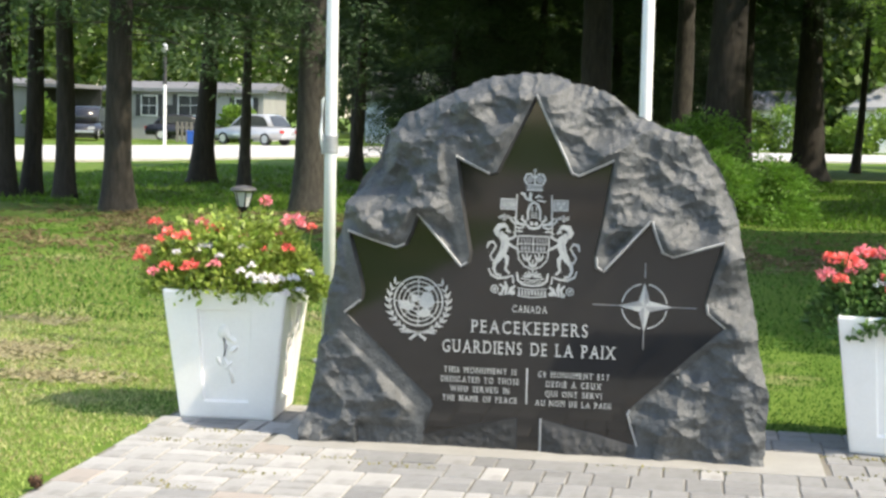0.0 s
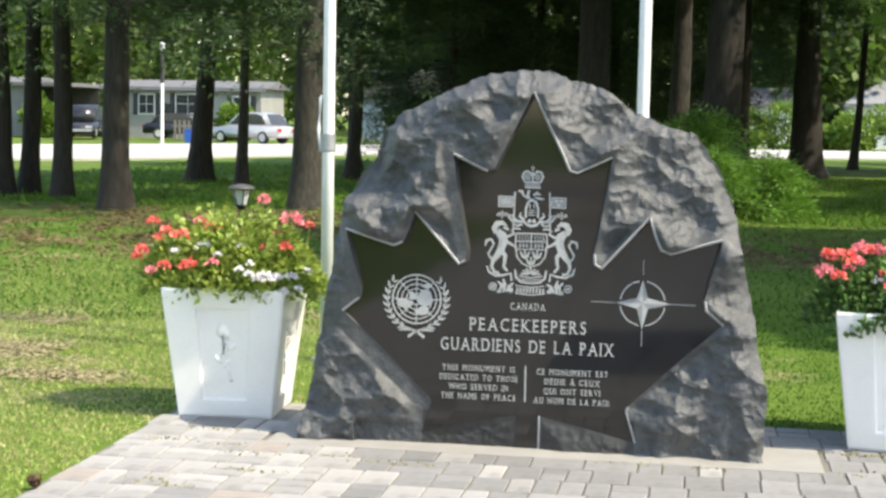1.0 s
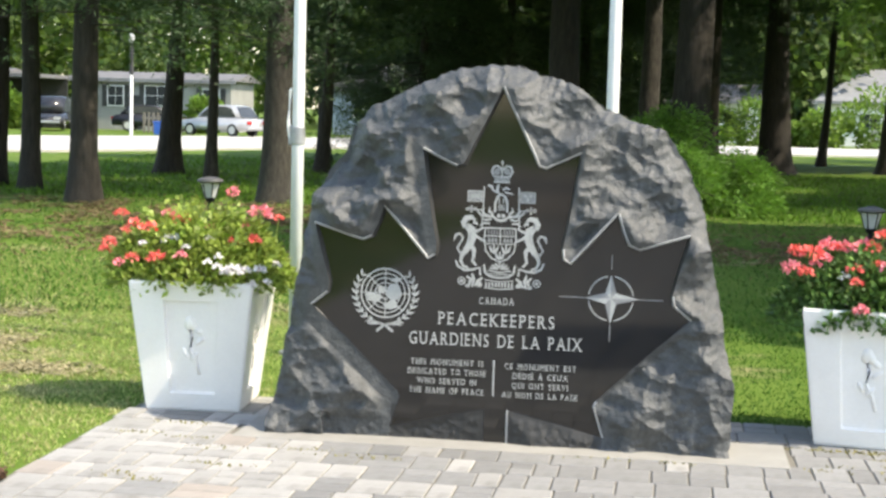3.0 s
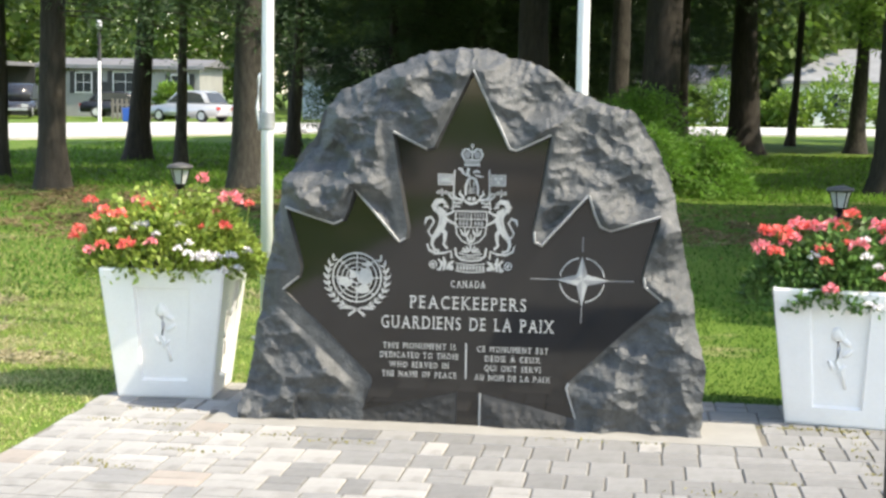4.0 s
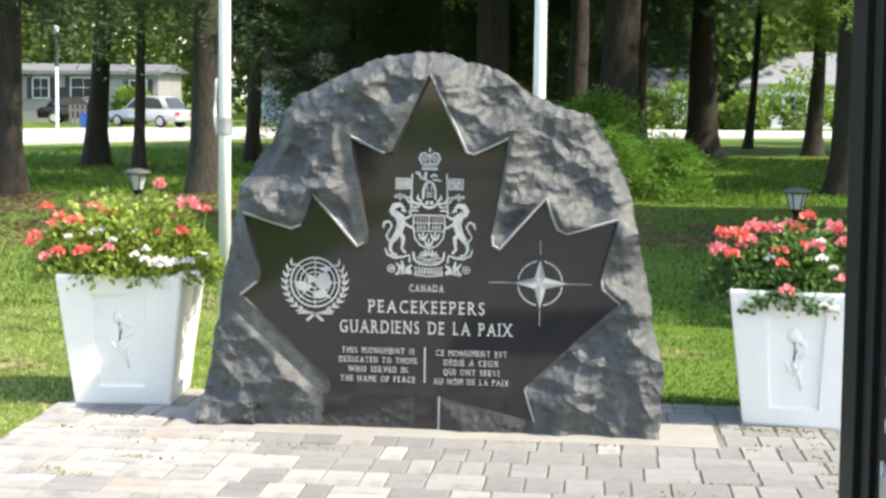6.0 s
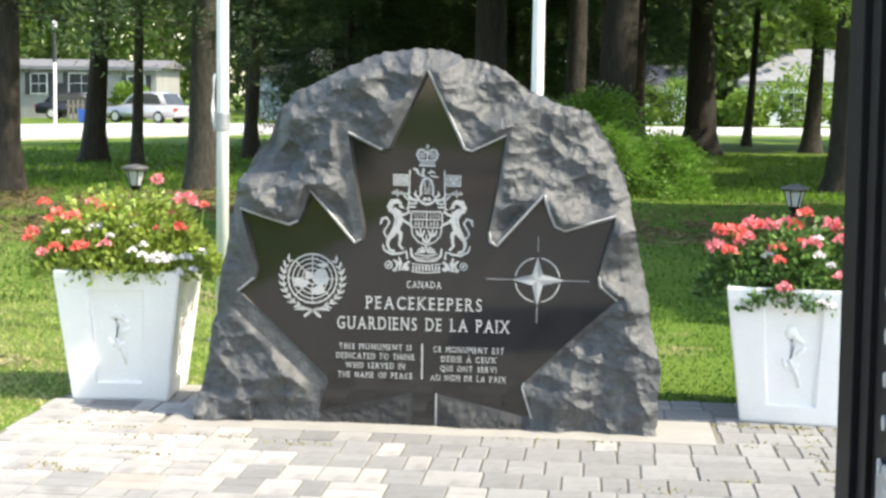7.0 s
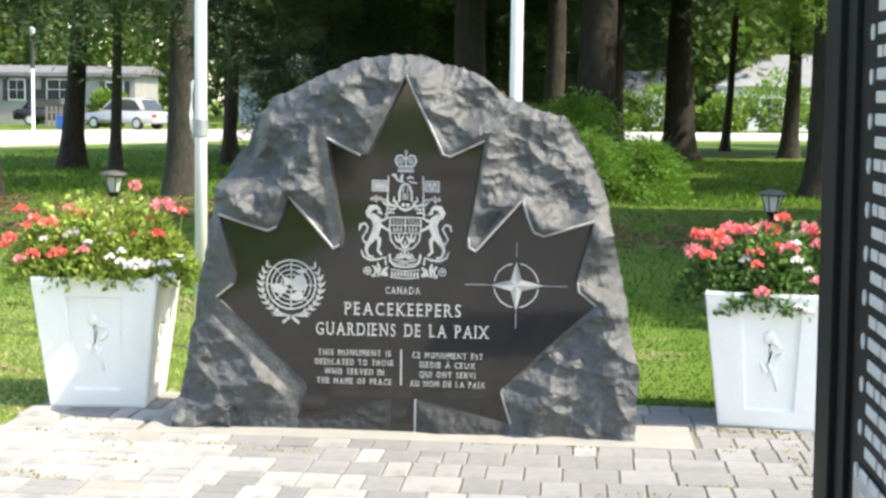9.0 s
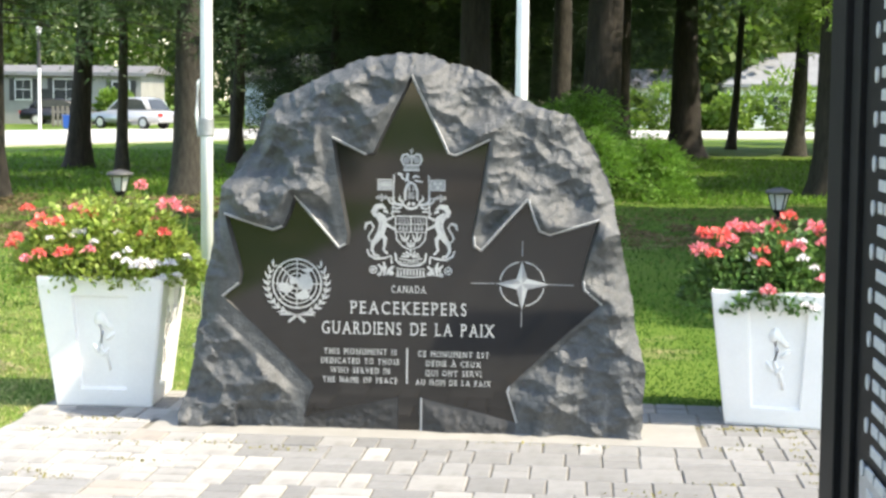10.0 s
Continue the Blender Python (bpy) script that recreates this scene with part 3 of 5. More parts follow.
bm = bmesh.new()
lv, _, lf, _, _, _ = delaunay_2d_cdt([Vector(p) for p in LEAF], [(i, (i + 1) % len(LEAF)) for i in range(len(LEAF))], [], 1, 1e-6)
front = [bm.verts.new((v.x, 0.0, v.y)) for v in lv]
back = [bm.verts.new((v.x, 0.02, v.y)) for v in lv]
for f in lf:
    bm.faces.new([front[i] for i in f])
    bm.faces.new([back[i] for i in reversed(f)])
part("maple_leaf", bm, POLISHED, monument, "polished black granite maple leaf, sunk into the boulder")


def arris(bm, stretch):
    """A pale bevelled edge along a stretch of the leaf's outline."""
    line = resample(stretch, 0.02, False)
    n = len(line)
    w = 0.0085
    rows = []
    for i, (x, z) in enumerate(line):
        d = line[min(i + 1, n - 1)] - line[max(i - 1, 0)]
        d = d / np.hypot(*d)
        o = np.array([-d[1], d[0]])
        y = -float(edge_proud(z))
        rows.append([bm.verts.new((x - o[0] * 0.003, y + 0.010, z - o[1] * 0.003)), bm.verts.new((x - o[0] * 0.003, y - 0.001, z - o[1] * 0.003)),
                     bm.verts.new((x + o[0] * w * 0.6, y - 0.008, z + o[1] * w * 0.6)), bm.verts.new((x + o[0] * w, y + 0.004, z + o[1] * w))])
    for a, b in zip(rows, rows[1:]):
        for k in range(3):
            bm.faces.new((a[k], a[k + 1], b[k + 1], b[k]))
    return bm


def mirrored(i, j):
    return [(-x, z) for x, z in HALF[i:j][::-1]]


for stretch in (HALF[0:5], HALF[6:10], HALF[9:14], HALF[15:18], HALF[20:23], mirrored(3, 5), mirrored(7, 10), mirrored(11, 14), mirrored(16, 18), HALF[25:27]):
    part("arris", arris(bmesh.new(), list(stretch)), PALE_ARRIS, monument, "pale cut edge")


def plate(name, outlines, mat=ENGRAVED, label="", deep=0.0025, parent=None):
    bm = bmesh.new()
    for o in outlines:
        slab(bm, o, -deep, 0.0)
    return part(name, bm, mat, parent or monument, label)


def ring(cx, cz, r, w, a0=0.0, a1=360.0, n=48):
    a = [radians(a0 + (a1 - a0) * k / n) for k in range(n + 1)]
    return [(cx + r * math.cos(t), cz + r * math.sin(t)) for t in a] + [(cx + (r - w) * math.cos(t), cz + (r - w) * math.sin(t)) for t in a[::-1]]


def disc(cx, cz, rx, rz=None, n=16, wob=0.0, seed=0.0):
    rz = rz or rx
    return [(cx + rx * math.cos(t) * (1 + wob * math.sin(3 * t + seed)), cz + rz * math.sin(t) * (1 + wob * math.cos(2 * t + seed))) for t in (2 * math.pi * k / n for k in range(n))]


def bar(x0, z0, x1, z1, w, w2=None):
    d = Vector((x1 - x0, z1 - z0)).normalized()
    o, o2 = Vector((-d.y, d.x)) * w / 2, Vector((-d.y, d.x)) * (w2 if w2 is not None else w) / 2
    return [(x0 + o.x, z0 + o.y), (x0 - o.x, z0 - o.y), (x1 - o2.x, z1 - o2.y), (x1 + o2.x, z1 + o2.y)]


def ribbon(points, widths):
    l, r = [], []
    for i, (x, z) in enumerate(points):
        p, q = points[max(i - 1, 0)], points[min(i + 1, len(points) - 1)]
        d = Vector((q[0] - p[0], q[1] - p[1])).normalized()
        l.append((x - d.y * widths[i] / 2, z + d.x * widths[i] / 2))
        r.append((x + d.y * widths[i] / 2, z - d.x * widths[i] / 2))
    return l + r[::-1]


def half_rings(cx, cz, r, w):
    return [ring(cx, cz, r, w, 0, 180, 24), ring(cx, cz, r, w, 180, 360, 24)]


# world map emblem with a wreath
ux, uz = -0.549, 0.706
for r, w in ((0.122, 0.0075), (0.099, 0.0055), (0.076, 0.005), (0.053, 0.005), (0.030, 0.005)):
    plate("globe_ring", half_rings(ux, uz, r, w), ENGRAVED, "white engraved globe ring")
for k in range(8):
    a = radians(k * 45)
    plate("meridian", [bar(ux + 0.02 * math.cos(a), uz + 0.02 * math.sin(a), ux + 0.121 * math.cos(a), uz + 0.121 * math.sin(a), 0.0045)], ENGRAVED, "", 0.0030)
for land in (disc(ux - 0.058, uz - 0.022, 0.036, 0.024, 14, 0.22, 1), disc(ux - 0.018, uz + 0.016, 0.022, 0.017, 12, 0.25, 2), disc(ux + 0.040, uz + 0.006, 0.038, 0.036, 16, 0.16, 3),
                     disc(ux + 0.030, uz - 0.055, 0.034, 0.020, 14, 0.22, 4), disc(ux + 0.052, uz + 0.066, 0.026, 0.011, 12, 0.2, 5)):
    plate("continent", [land], ENGRAVED, "white engraved continent", 0.0035)
for side in (-1, 1):
    stem = [(ux + side * 0.143 * math.cos(radians(a)), uz - 0.004 + 0.143 * math.sin(radians(a))) for a in range(-72, 36, 9)]
    shapes = [ribbon([(ux - side * 0.040, uz - 0.186), (ux - side * 0.006, uz - 0.158)] + stem, [0.012, 0.012] + [0.005] * len(stem))]
    for k in range(9):
        a = radians(-66 + k * 12.6)
        x, z = ux + side * 0.143 * math.cos(a), uz - 0.004 + 0.143 * math.sin(a)
        for out in (-1, 1):
            t = a + radians(90 - out * 33)
            ln = 0.040 if out > 0 else 0.030
            dx, dz = side * math.cos(t) * ln, math.sin(t) * ln
            shapes.append([(x, z), (x + dx * 0.45 - dz * 0.16, z + dz * 0.45 + dx * 0.16), (x + dx, z + dz), (x + dx * 0.45 + dz * 0.16, z + dz * 0.45 - dx * 0.16)])
    shapes.append(ribbon([(ux + side * 0.022, uz - 0.150), (ux + side * 0.052, uz - 0.146), (ux + side * 0.086, uz - 0.152)], [0.008, 0.016, 0.004]))
    plate("wreath_branch", shapes, ENGRAVED, "white engraved laurel branch")

# compass star in a ring
sx, sz = 0.533, 0.727
for a0 in (0, 90, 180, 270):
    plate("ring_arc", [ring(sx, sz, 0.108, 0.0055, a0 + 9, a0 + 81, 16)], ENGRAVED, "pale engraved ring")
for k, (ln, gap, end) in enumerate(((0.135, 0.128, 0.245), (0.112, 0.135, 0.205), (0.125, 0.128, 0.245), (0.125, 0.130, 0.205))):
    a = radians(k * 90)
    tip = (sx + ln * math.cos(a), sz + ln * math.sin(a))
    l = (sx + 0.036 * math.cos(a + 0.785), sz + 0.036 * math.sin(a + 0.785))
    r = (sx + 0.036 * math.cos(a - 0.785), sz + 0.036 * math.sin(a - 0.785))
    plate("star_point", [[(sx, sz), tip, l]], ENGRAVED, "white half of a compass point")
    plate("star_point", [[(sx, sz), r, tip]], ENGRAVED_DIM, "grey half of a compass point")
    plate("ray", [bar(sx + gap * math.cos(a), sz + gap * math.sin(a), sx + end * math.cos(a), sz + end * math.sin(a), 0.0042)], ENGRAVED_DIM, "pale engraved ray")

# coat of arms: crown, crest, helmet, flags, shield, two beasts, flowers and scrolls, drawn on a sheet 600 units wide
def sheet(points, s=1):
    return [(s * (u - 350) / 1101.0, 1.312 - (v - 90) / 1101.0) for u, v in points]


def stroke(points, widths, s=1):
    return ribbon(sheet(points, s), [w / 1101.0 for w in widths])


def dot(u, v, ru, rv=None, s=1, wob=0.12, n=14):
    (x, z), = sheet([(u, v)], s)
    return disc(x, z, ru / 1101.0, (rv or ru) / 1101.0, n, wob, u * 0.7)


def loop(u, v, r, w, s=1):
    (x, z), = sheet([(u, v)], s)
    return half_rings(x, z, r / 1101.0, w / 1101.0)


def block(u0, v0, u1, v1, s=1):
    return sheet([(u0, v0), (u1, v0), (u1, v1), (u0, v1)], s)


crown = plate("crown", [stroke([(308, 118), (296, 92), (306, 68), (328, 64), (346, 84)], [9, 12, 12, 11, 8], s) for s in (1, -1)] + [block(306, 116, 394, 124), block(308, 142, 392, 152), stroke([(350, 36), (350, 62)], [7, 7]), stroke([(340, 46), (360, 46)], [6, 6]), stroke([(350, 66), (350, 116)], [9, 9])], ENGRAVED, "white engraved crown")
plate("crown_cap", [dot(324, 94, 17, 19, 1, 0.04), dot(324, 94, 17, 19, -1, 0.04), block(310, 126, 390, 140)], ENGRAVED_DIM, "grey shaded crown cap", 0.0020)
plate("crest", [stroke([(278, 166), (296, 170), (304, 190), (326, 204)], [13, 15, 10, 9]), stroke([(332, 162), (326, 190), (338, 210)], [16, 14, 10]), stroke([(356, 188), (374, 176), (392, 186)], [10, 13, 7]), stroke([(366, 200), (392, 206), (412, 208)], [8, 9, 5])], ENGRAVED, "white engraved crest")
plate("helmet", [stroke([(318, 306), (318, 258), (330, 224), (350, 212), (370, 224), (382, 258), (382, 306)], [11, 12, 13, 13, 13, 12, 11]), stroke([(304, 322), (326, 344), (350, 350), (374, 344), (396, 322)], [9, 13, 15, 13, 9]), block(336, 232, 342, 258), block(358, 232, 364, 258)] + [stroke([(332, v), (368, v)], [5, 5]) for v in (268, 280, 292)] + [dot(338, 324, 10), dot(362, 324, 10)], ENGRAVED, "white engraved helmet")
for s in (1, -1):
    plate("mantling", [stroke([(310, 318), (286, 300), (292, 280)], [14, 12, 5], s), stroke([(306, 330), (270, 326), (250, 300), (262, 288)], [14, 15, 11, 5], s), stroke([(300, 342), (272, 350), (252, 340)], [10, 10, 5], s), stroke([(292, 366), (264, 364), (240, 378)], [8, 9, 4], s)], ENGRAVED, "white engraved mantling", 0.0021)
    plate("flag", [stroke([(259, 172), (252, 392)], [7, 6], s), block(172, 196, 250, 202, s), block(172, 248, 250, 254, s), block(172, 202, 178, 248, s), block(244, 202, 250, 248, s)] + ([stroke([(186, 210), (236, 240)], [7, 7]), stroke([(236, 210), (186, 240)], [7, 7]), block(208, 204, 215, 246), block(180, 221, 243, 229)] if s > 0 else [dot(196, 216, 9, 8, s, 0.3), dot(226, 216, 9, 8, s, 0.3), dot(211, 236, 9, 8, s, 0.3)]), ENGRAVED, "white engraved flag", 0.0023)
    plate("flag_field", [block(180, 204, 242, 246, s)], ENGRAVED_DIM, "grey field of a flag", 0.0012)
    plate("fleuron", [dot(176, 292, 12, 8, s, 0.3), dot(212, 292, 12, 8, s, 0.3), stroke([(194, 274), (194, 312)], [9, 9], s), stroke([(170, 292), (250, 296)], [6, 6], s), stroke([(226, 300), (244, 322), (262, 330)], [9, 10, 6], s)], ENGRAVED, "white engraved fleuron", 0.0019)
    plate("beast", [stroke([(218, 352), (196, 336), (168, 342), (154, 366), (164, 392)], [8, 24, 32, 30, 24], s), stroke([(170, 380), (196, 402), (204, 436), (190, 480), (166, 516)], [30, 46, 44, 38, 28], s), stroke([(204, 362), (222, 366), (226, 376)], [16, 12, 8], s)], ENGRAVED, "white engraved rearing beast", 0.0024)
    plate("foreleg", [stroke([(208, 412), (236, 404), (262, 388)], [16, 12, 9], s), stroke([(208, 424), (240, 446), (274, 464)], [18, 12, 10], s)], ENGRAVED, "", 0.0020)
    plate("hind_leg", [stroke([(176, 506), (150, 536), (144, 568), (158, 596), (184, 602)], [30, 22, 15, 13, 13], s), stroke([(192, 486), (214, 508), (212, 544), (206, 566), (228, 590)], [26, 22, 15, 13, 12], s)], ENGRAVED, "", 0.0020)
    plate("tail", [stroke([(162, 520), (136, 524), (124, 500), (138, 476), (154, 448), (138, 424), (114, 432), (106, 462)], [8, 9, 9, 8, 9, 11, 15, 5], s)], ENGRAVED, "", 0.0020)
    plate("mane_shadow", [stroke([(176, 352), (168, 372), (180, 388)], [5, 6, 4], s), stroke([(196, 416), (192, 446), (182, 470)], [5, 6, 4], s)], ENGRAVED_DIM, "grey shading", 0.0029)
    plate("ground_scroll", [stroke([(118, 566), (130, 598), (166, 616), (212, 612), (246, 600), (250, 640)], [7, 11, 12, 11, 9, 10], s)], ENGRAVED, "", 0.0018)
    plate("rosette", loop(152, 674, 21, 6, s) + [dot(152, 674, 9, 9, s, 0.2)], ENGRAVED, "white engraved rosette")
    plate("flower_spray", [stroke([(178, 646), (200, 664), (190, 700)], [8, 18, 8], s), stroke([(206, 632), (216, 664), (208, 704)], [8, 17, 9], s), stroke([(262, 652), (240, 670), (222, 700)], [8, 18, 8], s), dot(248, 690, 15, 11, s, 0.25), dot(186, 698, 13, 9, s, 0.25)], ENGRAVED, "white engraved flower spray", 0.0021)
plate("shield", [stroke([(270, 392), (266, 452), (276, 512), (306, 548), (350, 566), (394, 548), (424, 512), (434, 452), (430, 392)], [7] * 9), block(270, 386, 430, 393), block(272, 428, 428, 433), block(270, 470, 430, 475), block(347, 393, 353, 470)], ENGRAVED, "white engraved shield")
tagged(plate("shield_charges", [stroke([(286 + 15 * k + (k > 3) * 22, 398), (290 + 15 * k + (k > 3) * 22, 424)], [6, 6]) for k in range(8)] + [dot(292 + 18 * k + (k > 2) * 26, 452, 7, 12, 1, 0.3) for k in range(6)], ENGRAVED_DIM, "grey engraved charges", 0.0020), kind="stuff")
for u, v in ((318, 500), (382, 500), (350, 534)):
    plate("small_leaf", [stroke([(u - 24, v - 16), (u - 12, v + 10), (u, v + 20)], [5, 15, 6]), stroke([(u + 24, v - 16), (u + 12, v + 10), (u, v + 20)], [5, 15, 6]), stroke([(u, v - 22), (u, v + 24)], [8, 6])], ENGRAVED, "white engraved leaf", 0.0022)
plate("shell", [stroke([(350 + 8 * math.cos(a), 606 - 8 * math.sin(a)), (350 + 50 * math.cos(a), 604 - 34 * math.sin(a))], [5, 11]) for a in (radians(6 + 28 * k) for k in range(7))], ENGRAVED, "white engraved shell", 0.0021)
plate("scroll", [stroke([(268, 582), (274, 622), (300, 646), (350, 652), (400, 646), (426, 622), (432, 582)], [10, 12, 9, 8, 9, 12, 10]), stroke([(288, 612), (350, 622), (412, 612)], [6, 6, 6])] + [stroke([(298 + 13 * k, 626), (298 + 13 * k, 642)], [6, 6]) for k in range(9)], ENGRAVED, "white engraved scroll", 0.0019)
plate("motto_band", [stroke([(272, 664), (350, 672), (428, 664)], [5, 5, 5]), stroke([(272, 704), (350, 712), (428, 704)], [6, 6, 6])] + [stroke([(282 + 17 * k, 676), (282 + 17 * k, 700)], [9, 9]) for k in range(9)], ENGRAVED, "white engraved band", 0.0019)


# feet and heads of the upright strokes, as shares of a letter's width
SERIFS = {"A": ((0.08, 0), (0.92, 0)), "D": ((0.08, 0), (0.08, 1)), "E": ((0.06, 0), (0.06, 1)), "F": ((0.08, 0), (0.08, 1)), "H": ((0.1, 0), (0.9, 0), (0.1, 1), (0.9, 1)), "I": ((0.5, 0), (0.5, 1)),
          "K": ((0.1, 0), (0.92, 0), (0.1, 1), (0.88, 1)), "L": ((0.1, 0), (0.1, 1)), "M": ((0.06, 0), (0.94, 0), (0.06, 1), (0.94, 1)), "N": ((0.08, 0), (0.08, 1), (0.92, 1)), "P": ((0.1, 0), (0.08, 1)),
          "R": ((0.1, 0), (0.94, 0), (0.08, 1)), "T": ((0.5, 0),), "U": ((0.08, 1), (0.92, 1)), "V": ((0.06, 1), (0.94, 1)), "W": ((0.05, 1), (0.95, 1)), "X": ((0.08, 0), (0.92, 0), (0.08, 1), (0.92, 1))}
SERIFS["É"], SERIFS["À"] = SERIFS["E"], SERIFS["A"]
glyphs = {}


def glyph(ch):
    """A letter's flat triangles, one unit high without its accent."""
    if ch not in glyphs:
        cu = bpy.data.curves.new("text", "FONT")
        cu.body, cu.offset = ch, 0.0
        tmp = new("tmp", cu)
        me = bpy.data.meshes.new_from_object(tmp.evaluated_get(bpy.context.evaluated_depsgraph_get()))
        bpy.data.objects.remove(tmp)
        bpy.data.curves.remove(cu)
        co = [(v.co.x, v.co.y) for v in me.vertices]
        x0 = min(p[0] for p in co)
        cap = 0.70 if ch in "ÉÀ" else max(p[1] for p in co)
        glyphs[ch] = ([((x - x0) / cap, z / cap) for x, z in co], [tuple(f.vertices) for f in me.polygons])
        bpy.data.meshes.remove(me)
    return glyphs[ch]


def lettering(text, cx, cz, w, h, mat=ENGRAVED, serif=0.30):
    """A line of upright serif capitals, each one a shallow raised plate."""
    widths = [0.40 if ch == " " else max(p[0] for p in glyph(ch)[0]) for ch in text]
    gap = 0.36
    k = w / (sum(widths) + gap * (len(text) - 1))
    x = cx - w / 2
    for ch, wide in zip(text, widths):
        if ch != " ":
            pts, tris = glyph(ch)
            bm = bmesh.new()
            vs = [bm.verts.new((x + px * k, -0.0025, cz + (pz - 0.5) * h)) for px, pz in pts]
            for t in tris:
                bm.faces.new([vs[i] for i in t])
            for share, up in SERIFS.get(ch, ()):
                sx = x + share * wide * k
                z0 = cz + (0.5 if up else -0.5) * h
                z1 = z0 - (0.085 if up else -0.085) * h
                half = serif * h * 0.5
                bm.faces.new([bm.verts.new((a, -0.0029, b)) for a, b in ((sx - half, z0), (sx + half, z0), (sx + half * 0.5, z1), (sx - half * 0.5, z1))])
            made = bmesh.ops.extrude_face_region(bm, geom=list(bm.faces))["geom"]
            for v in made:
                if isinstance(v, bmesh.types.BMVert):
                    v.co.y = 0.0
            bmesh.ops.recalc_face_normals(bm, faces=list(bm.faces))
            part("letter", bm, mat, monument, "white engraved letter")
        x += (wide + gap) * k


lettering("CANADA", -0.009, 0.690, 0.165, 0.033)
lettering("PEACEKEEPERS", -0.008, 0.598, 0.556, 0.060)
lettering("GUARDIENS DE LA PAIX", -0.012, 0.498, 0.828, 0.060)
for z, l, lw, r, rw, rise in ((0.383, "THIS MONUMENT IS", 0.353, "CE MONUMENT EST", 0.340, 0), (0.337, "DEDICATED TO THOSE", 0.379, "DÉDIÉ À CEUX", 0.262, 0.005), (0.291, "WHO SERVED IN", 0.287, "QUI ONT SERVI", 0.268, 0), (0.245, "THE NAME OF PEACE", 0.362, "AU NOM DE LA PAIX", 0.360, 0)):
    lettering(l, -0.240, z, lw, 0.027)
    lettering(r, 0.211, z - 0.003, rw, 0.027)
plate("dividing_bar", [bar(-0.013, 0.232, -0.013, 0.405, 0.007)], ENGRAVED)

bm = bmesh.new()
box(bm, (2.64, 0.50, 0.05), (-0.70, 7.27, -0.008), 0.005)
tagged(part("plinth", bm, CONCRETE), "low cream concrete plinth slab flush with the pavers", "plinth", kind="structure")


# ---- planters with flowers ----
def planter_thing(x, y, turn, label):
    t = thing("planter", (x, y, 0.012), turn, label, "planter", "white planters beside the monument")
    h, b, w = 0.68, 0.25, 0.325
    bm = bmesh.new()
    lv = ((0.0, b - 0.006), (0.012, b), (h - 0.012, w), (h, w - 0.004), (h, w - 0.045), (h - 0.09, w - 0.055))
    rings = []
    for z, r in lv:
        rings.append([bm.verts.new((sx * r, sy * r, z)) for sx, sy in ((-1, -1), (1, -1), (1, 1), (-1, 1))])
    for p, q in zip(rings, rings[1:]):
        for k in range(4):
            bm.faces.new((p[k], p[(k + 1) % 4], q[(k + 1) % 4], q[k]))
    bm.faces.new(rings[0][::-1])
    bm.faces.new(rings[-1])
    # each side becomes a frame round a sunk panel
    sides = [f for f in bm.faces if 0.25 < f.calc_area() < 0.6 and abs(f.calc_center_median().z - h / 2) < 0.06]
    bmesh.ops.delete(bm, geom=sides, context="FACES_ONLY")
    lo, hi = rings[1], rings[2]
    for k in range(4):
        c = [lo[k], lo[(k + 1) % 4], hi[(k + 1) % 4], hi[k]]
        out = (c[1].co - c[0].co).cross(c[3].co - c[0].co).normalized()

        def spot(s, v, sink):
            return (c[0].co.lerp(c[1].co, s)).lerp(c[3].co.lerp(c[2].co, s), v) - out * sink
        rim = [bm.verts.new(spot(s, v, 0.0)) for s, v in ((0.27, 0.12), (0.73, 0.12), (0.73, 0.87), (0.27, 0.87))]
        pan = [bm.verts.new(spot(s, v, 0.022)) for s, v in ((0.28, 0.13), (0.72, 0.13), (0.72, 0.86), (0.28, 0.86))]
        for i in range(4):
            j = (i + 1) % 4
            bm.faces.new((c[i], c[j], rim[j], rim[i]))
            bm.faces.new((rim[i], rim[j], pan[j], pan[i]))
        bm.faces.new(pan)
    corner = [e for k in range(4) for e in lo[k].link_edges if e.other_vert(lo[k]) is hi[k]]
    bmesh.ops.bevel(bm, geom=corner, offset=0.008, segments=2, affect="EDGES")
    part("body", bm, WHITE, t, "chalky white painted tapered box")
    lean = math.atan2(w - b, h)
    for k in range(4):
        # a rosebud on a stem with leaves, in low relief
        there = Matrix.Rotation(radians(90 * k), 4, "Z") @ Matrix.Translation((0, -(b + w) / 2 + 0.020, h * 0.5)) @ Matrix.Rotation(lean, 4, "X")
        bm = bmesh.new()
        tube(bm, [(0.035, 0, -0.15), (0.02, 0, -0.08), (-0.012, 0, -0.02), (0.0, 0, 0.05), (-0.01, 0, 0.09)], [0.007, 0.009, 0.011, 0.010, 0.009], 7)
        bmesh.ops.transform(bm, matrix=there, verts=bm.verts)
        part("rose_stem", bm, WHITE, t, smooth=True)
        for nm, cx, cz, rx, rz, a in (("rosebud", -0.012, 0.125, 0.028, 0.038, 0.25), ("rosebud", 0.006, 0.115, 0.022, 0.034, -0.5), ("rose_leaf", 0.034, 0.085, 0.016, 0.026, -0.9), ("rose_leaf", 0.040, 0.030, 0.013, 0.032, 0.9), ("rose_leaf", -0.034, -0.035, 0.012, 0.030, -0.5), ("rose_leaf", 0.012, -0.055, 0.011, 0.030, 0.7)):
            bm = bmesh.new()
            made = bmesh.ops.create_uvsphere(bm, u_segments=10, v_segments=6, radius=1.0)["verts"]
            bmesh.ops.transform(bm, matrix=there @ Matrix.Translation((cx, 0, cz)) @ Matrix.Rotation(a, 4, "Y") @ Matrix.Diagonal((rx, 0.014, rz, 1)), verts=made)
            part(nm, bm, WHITE, t, smooth=True)
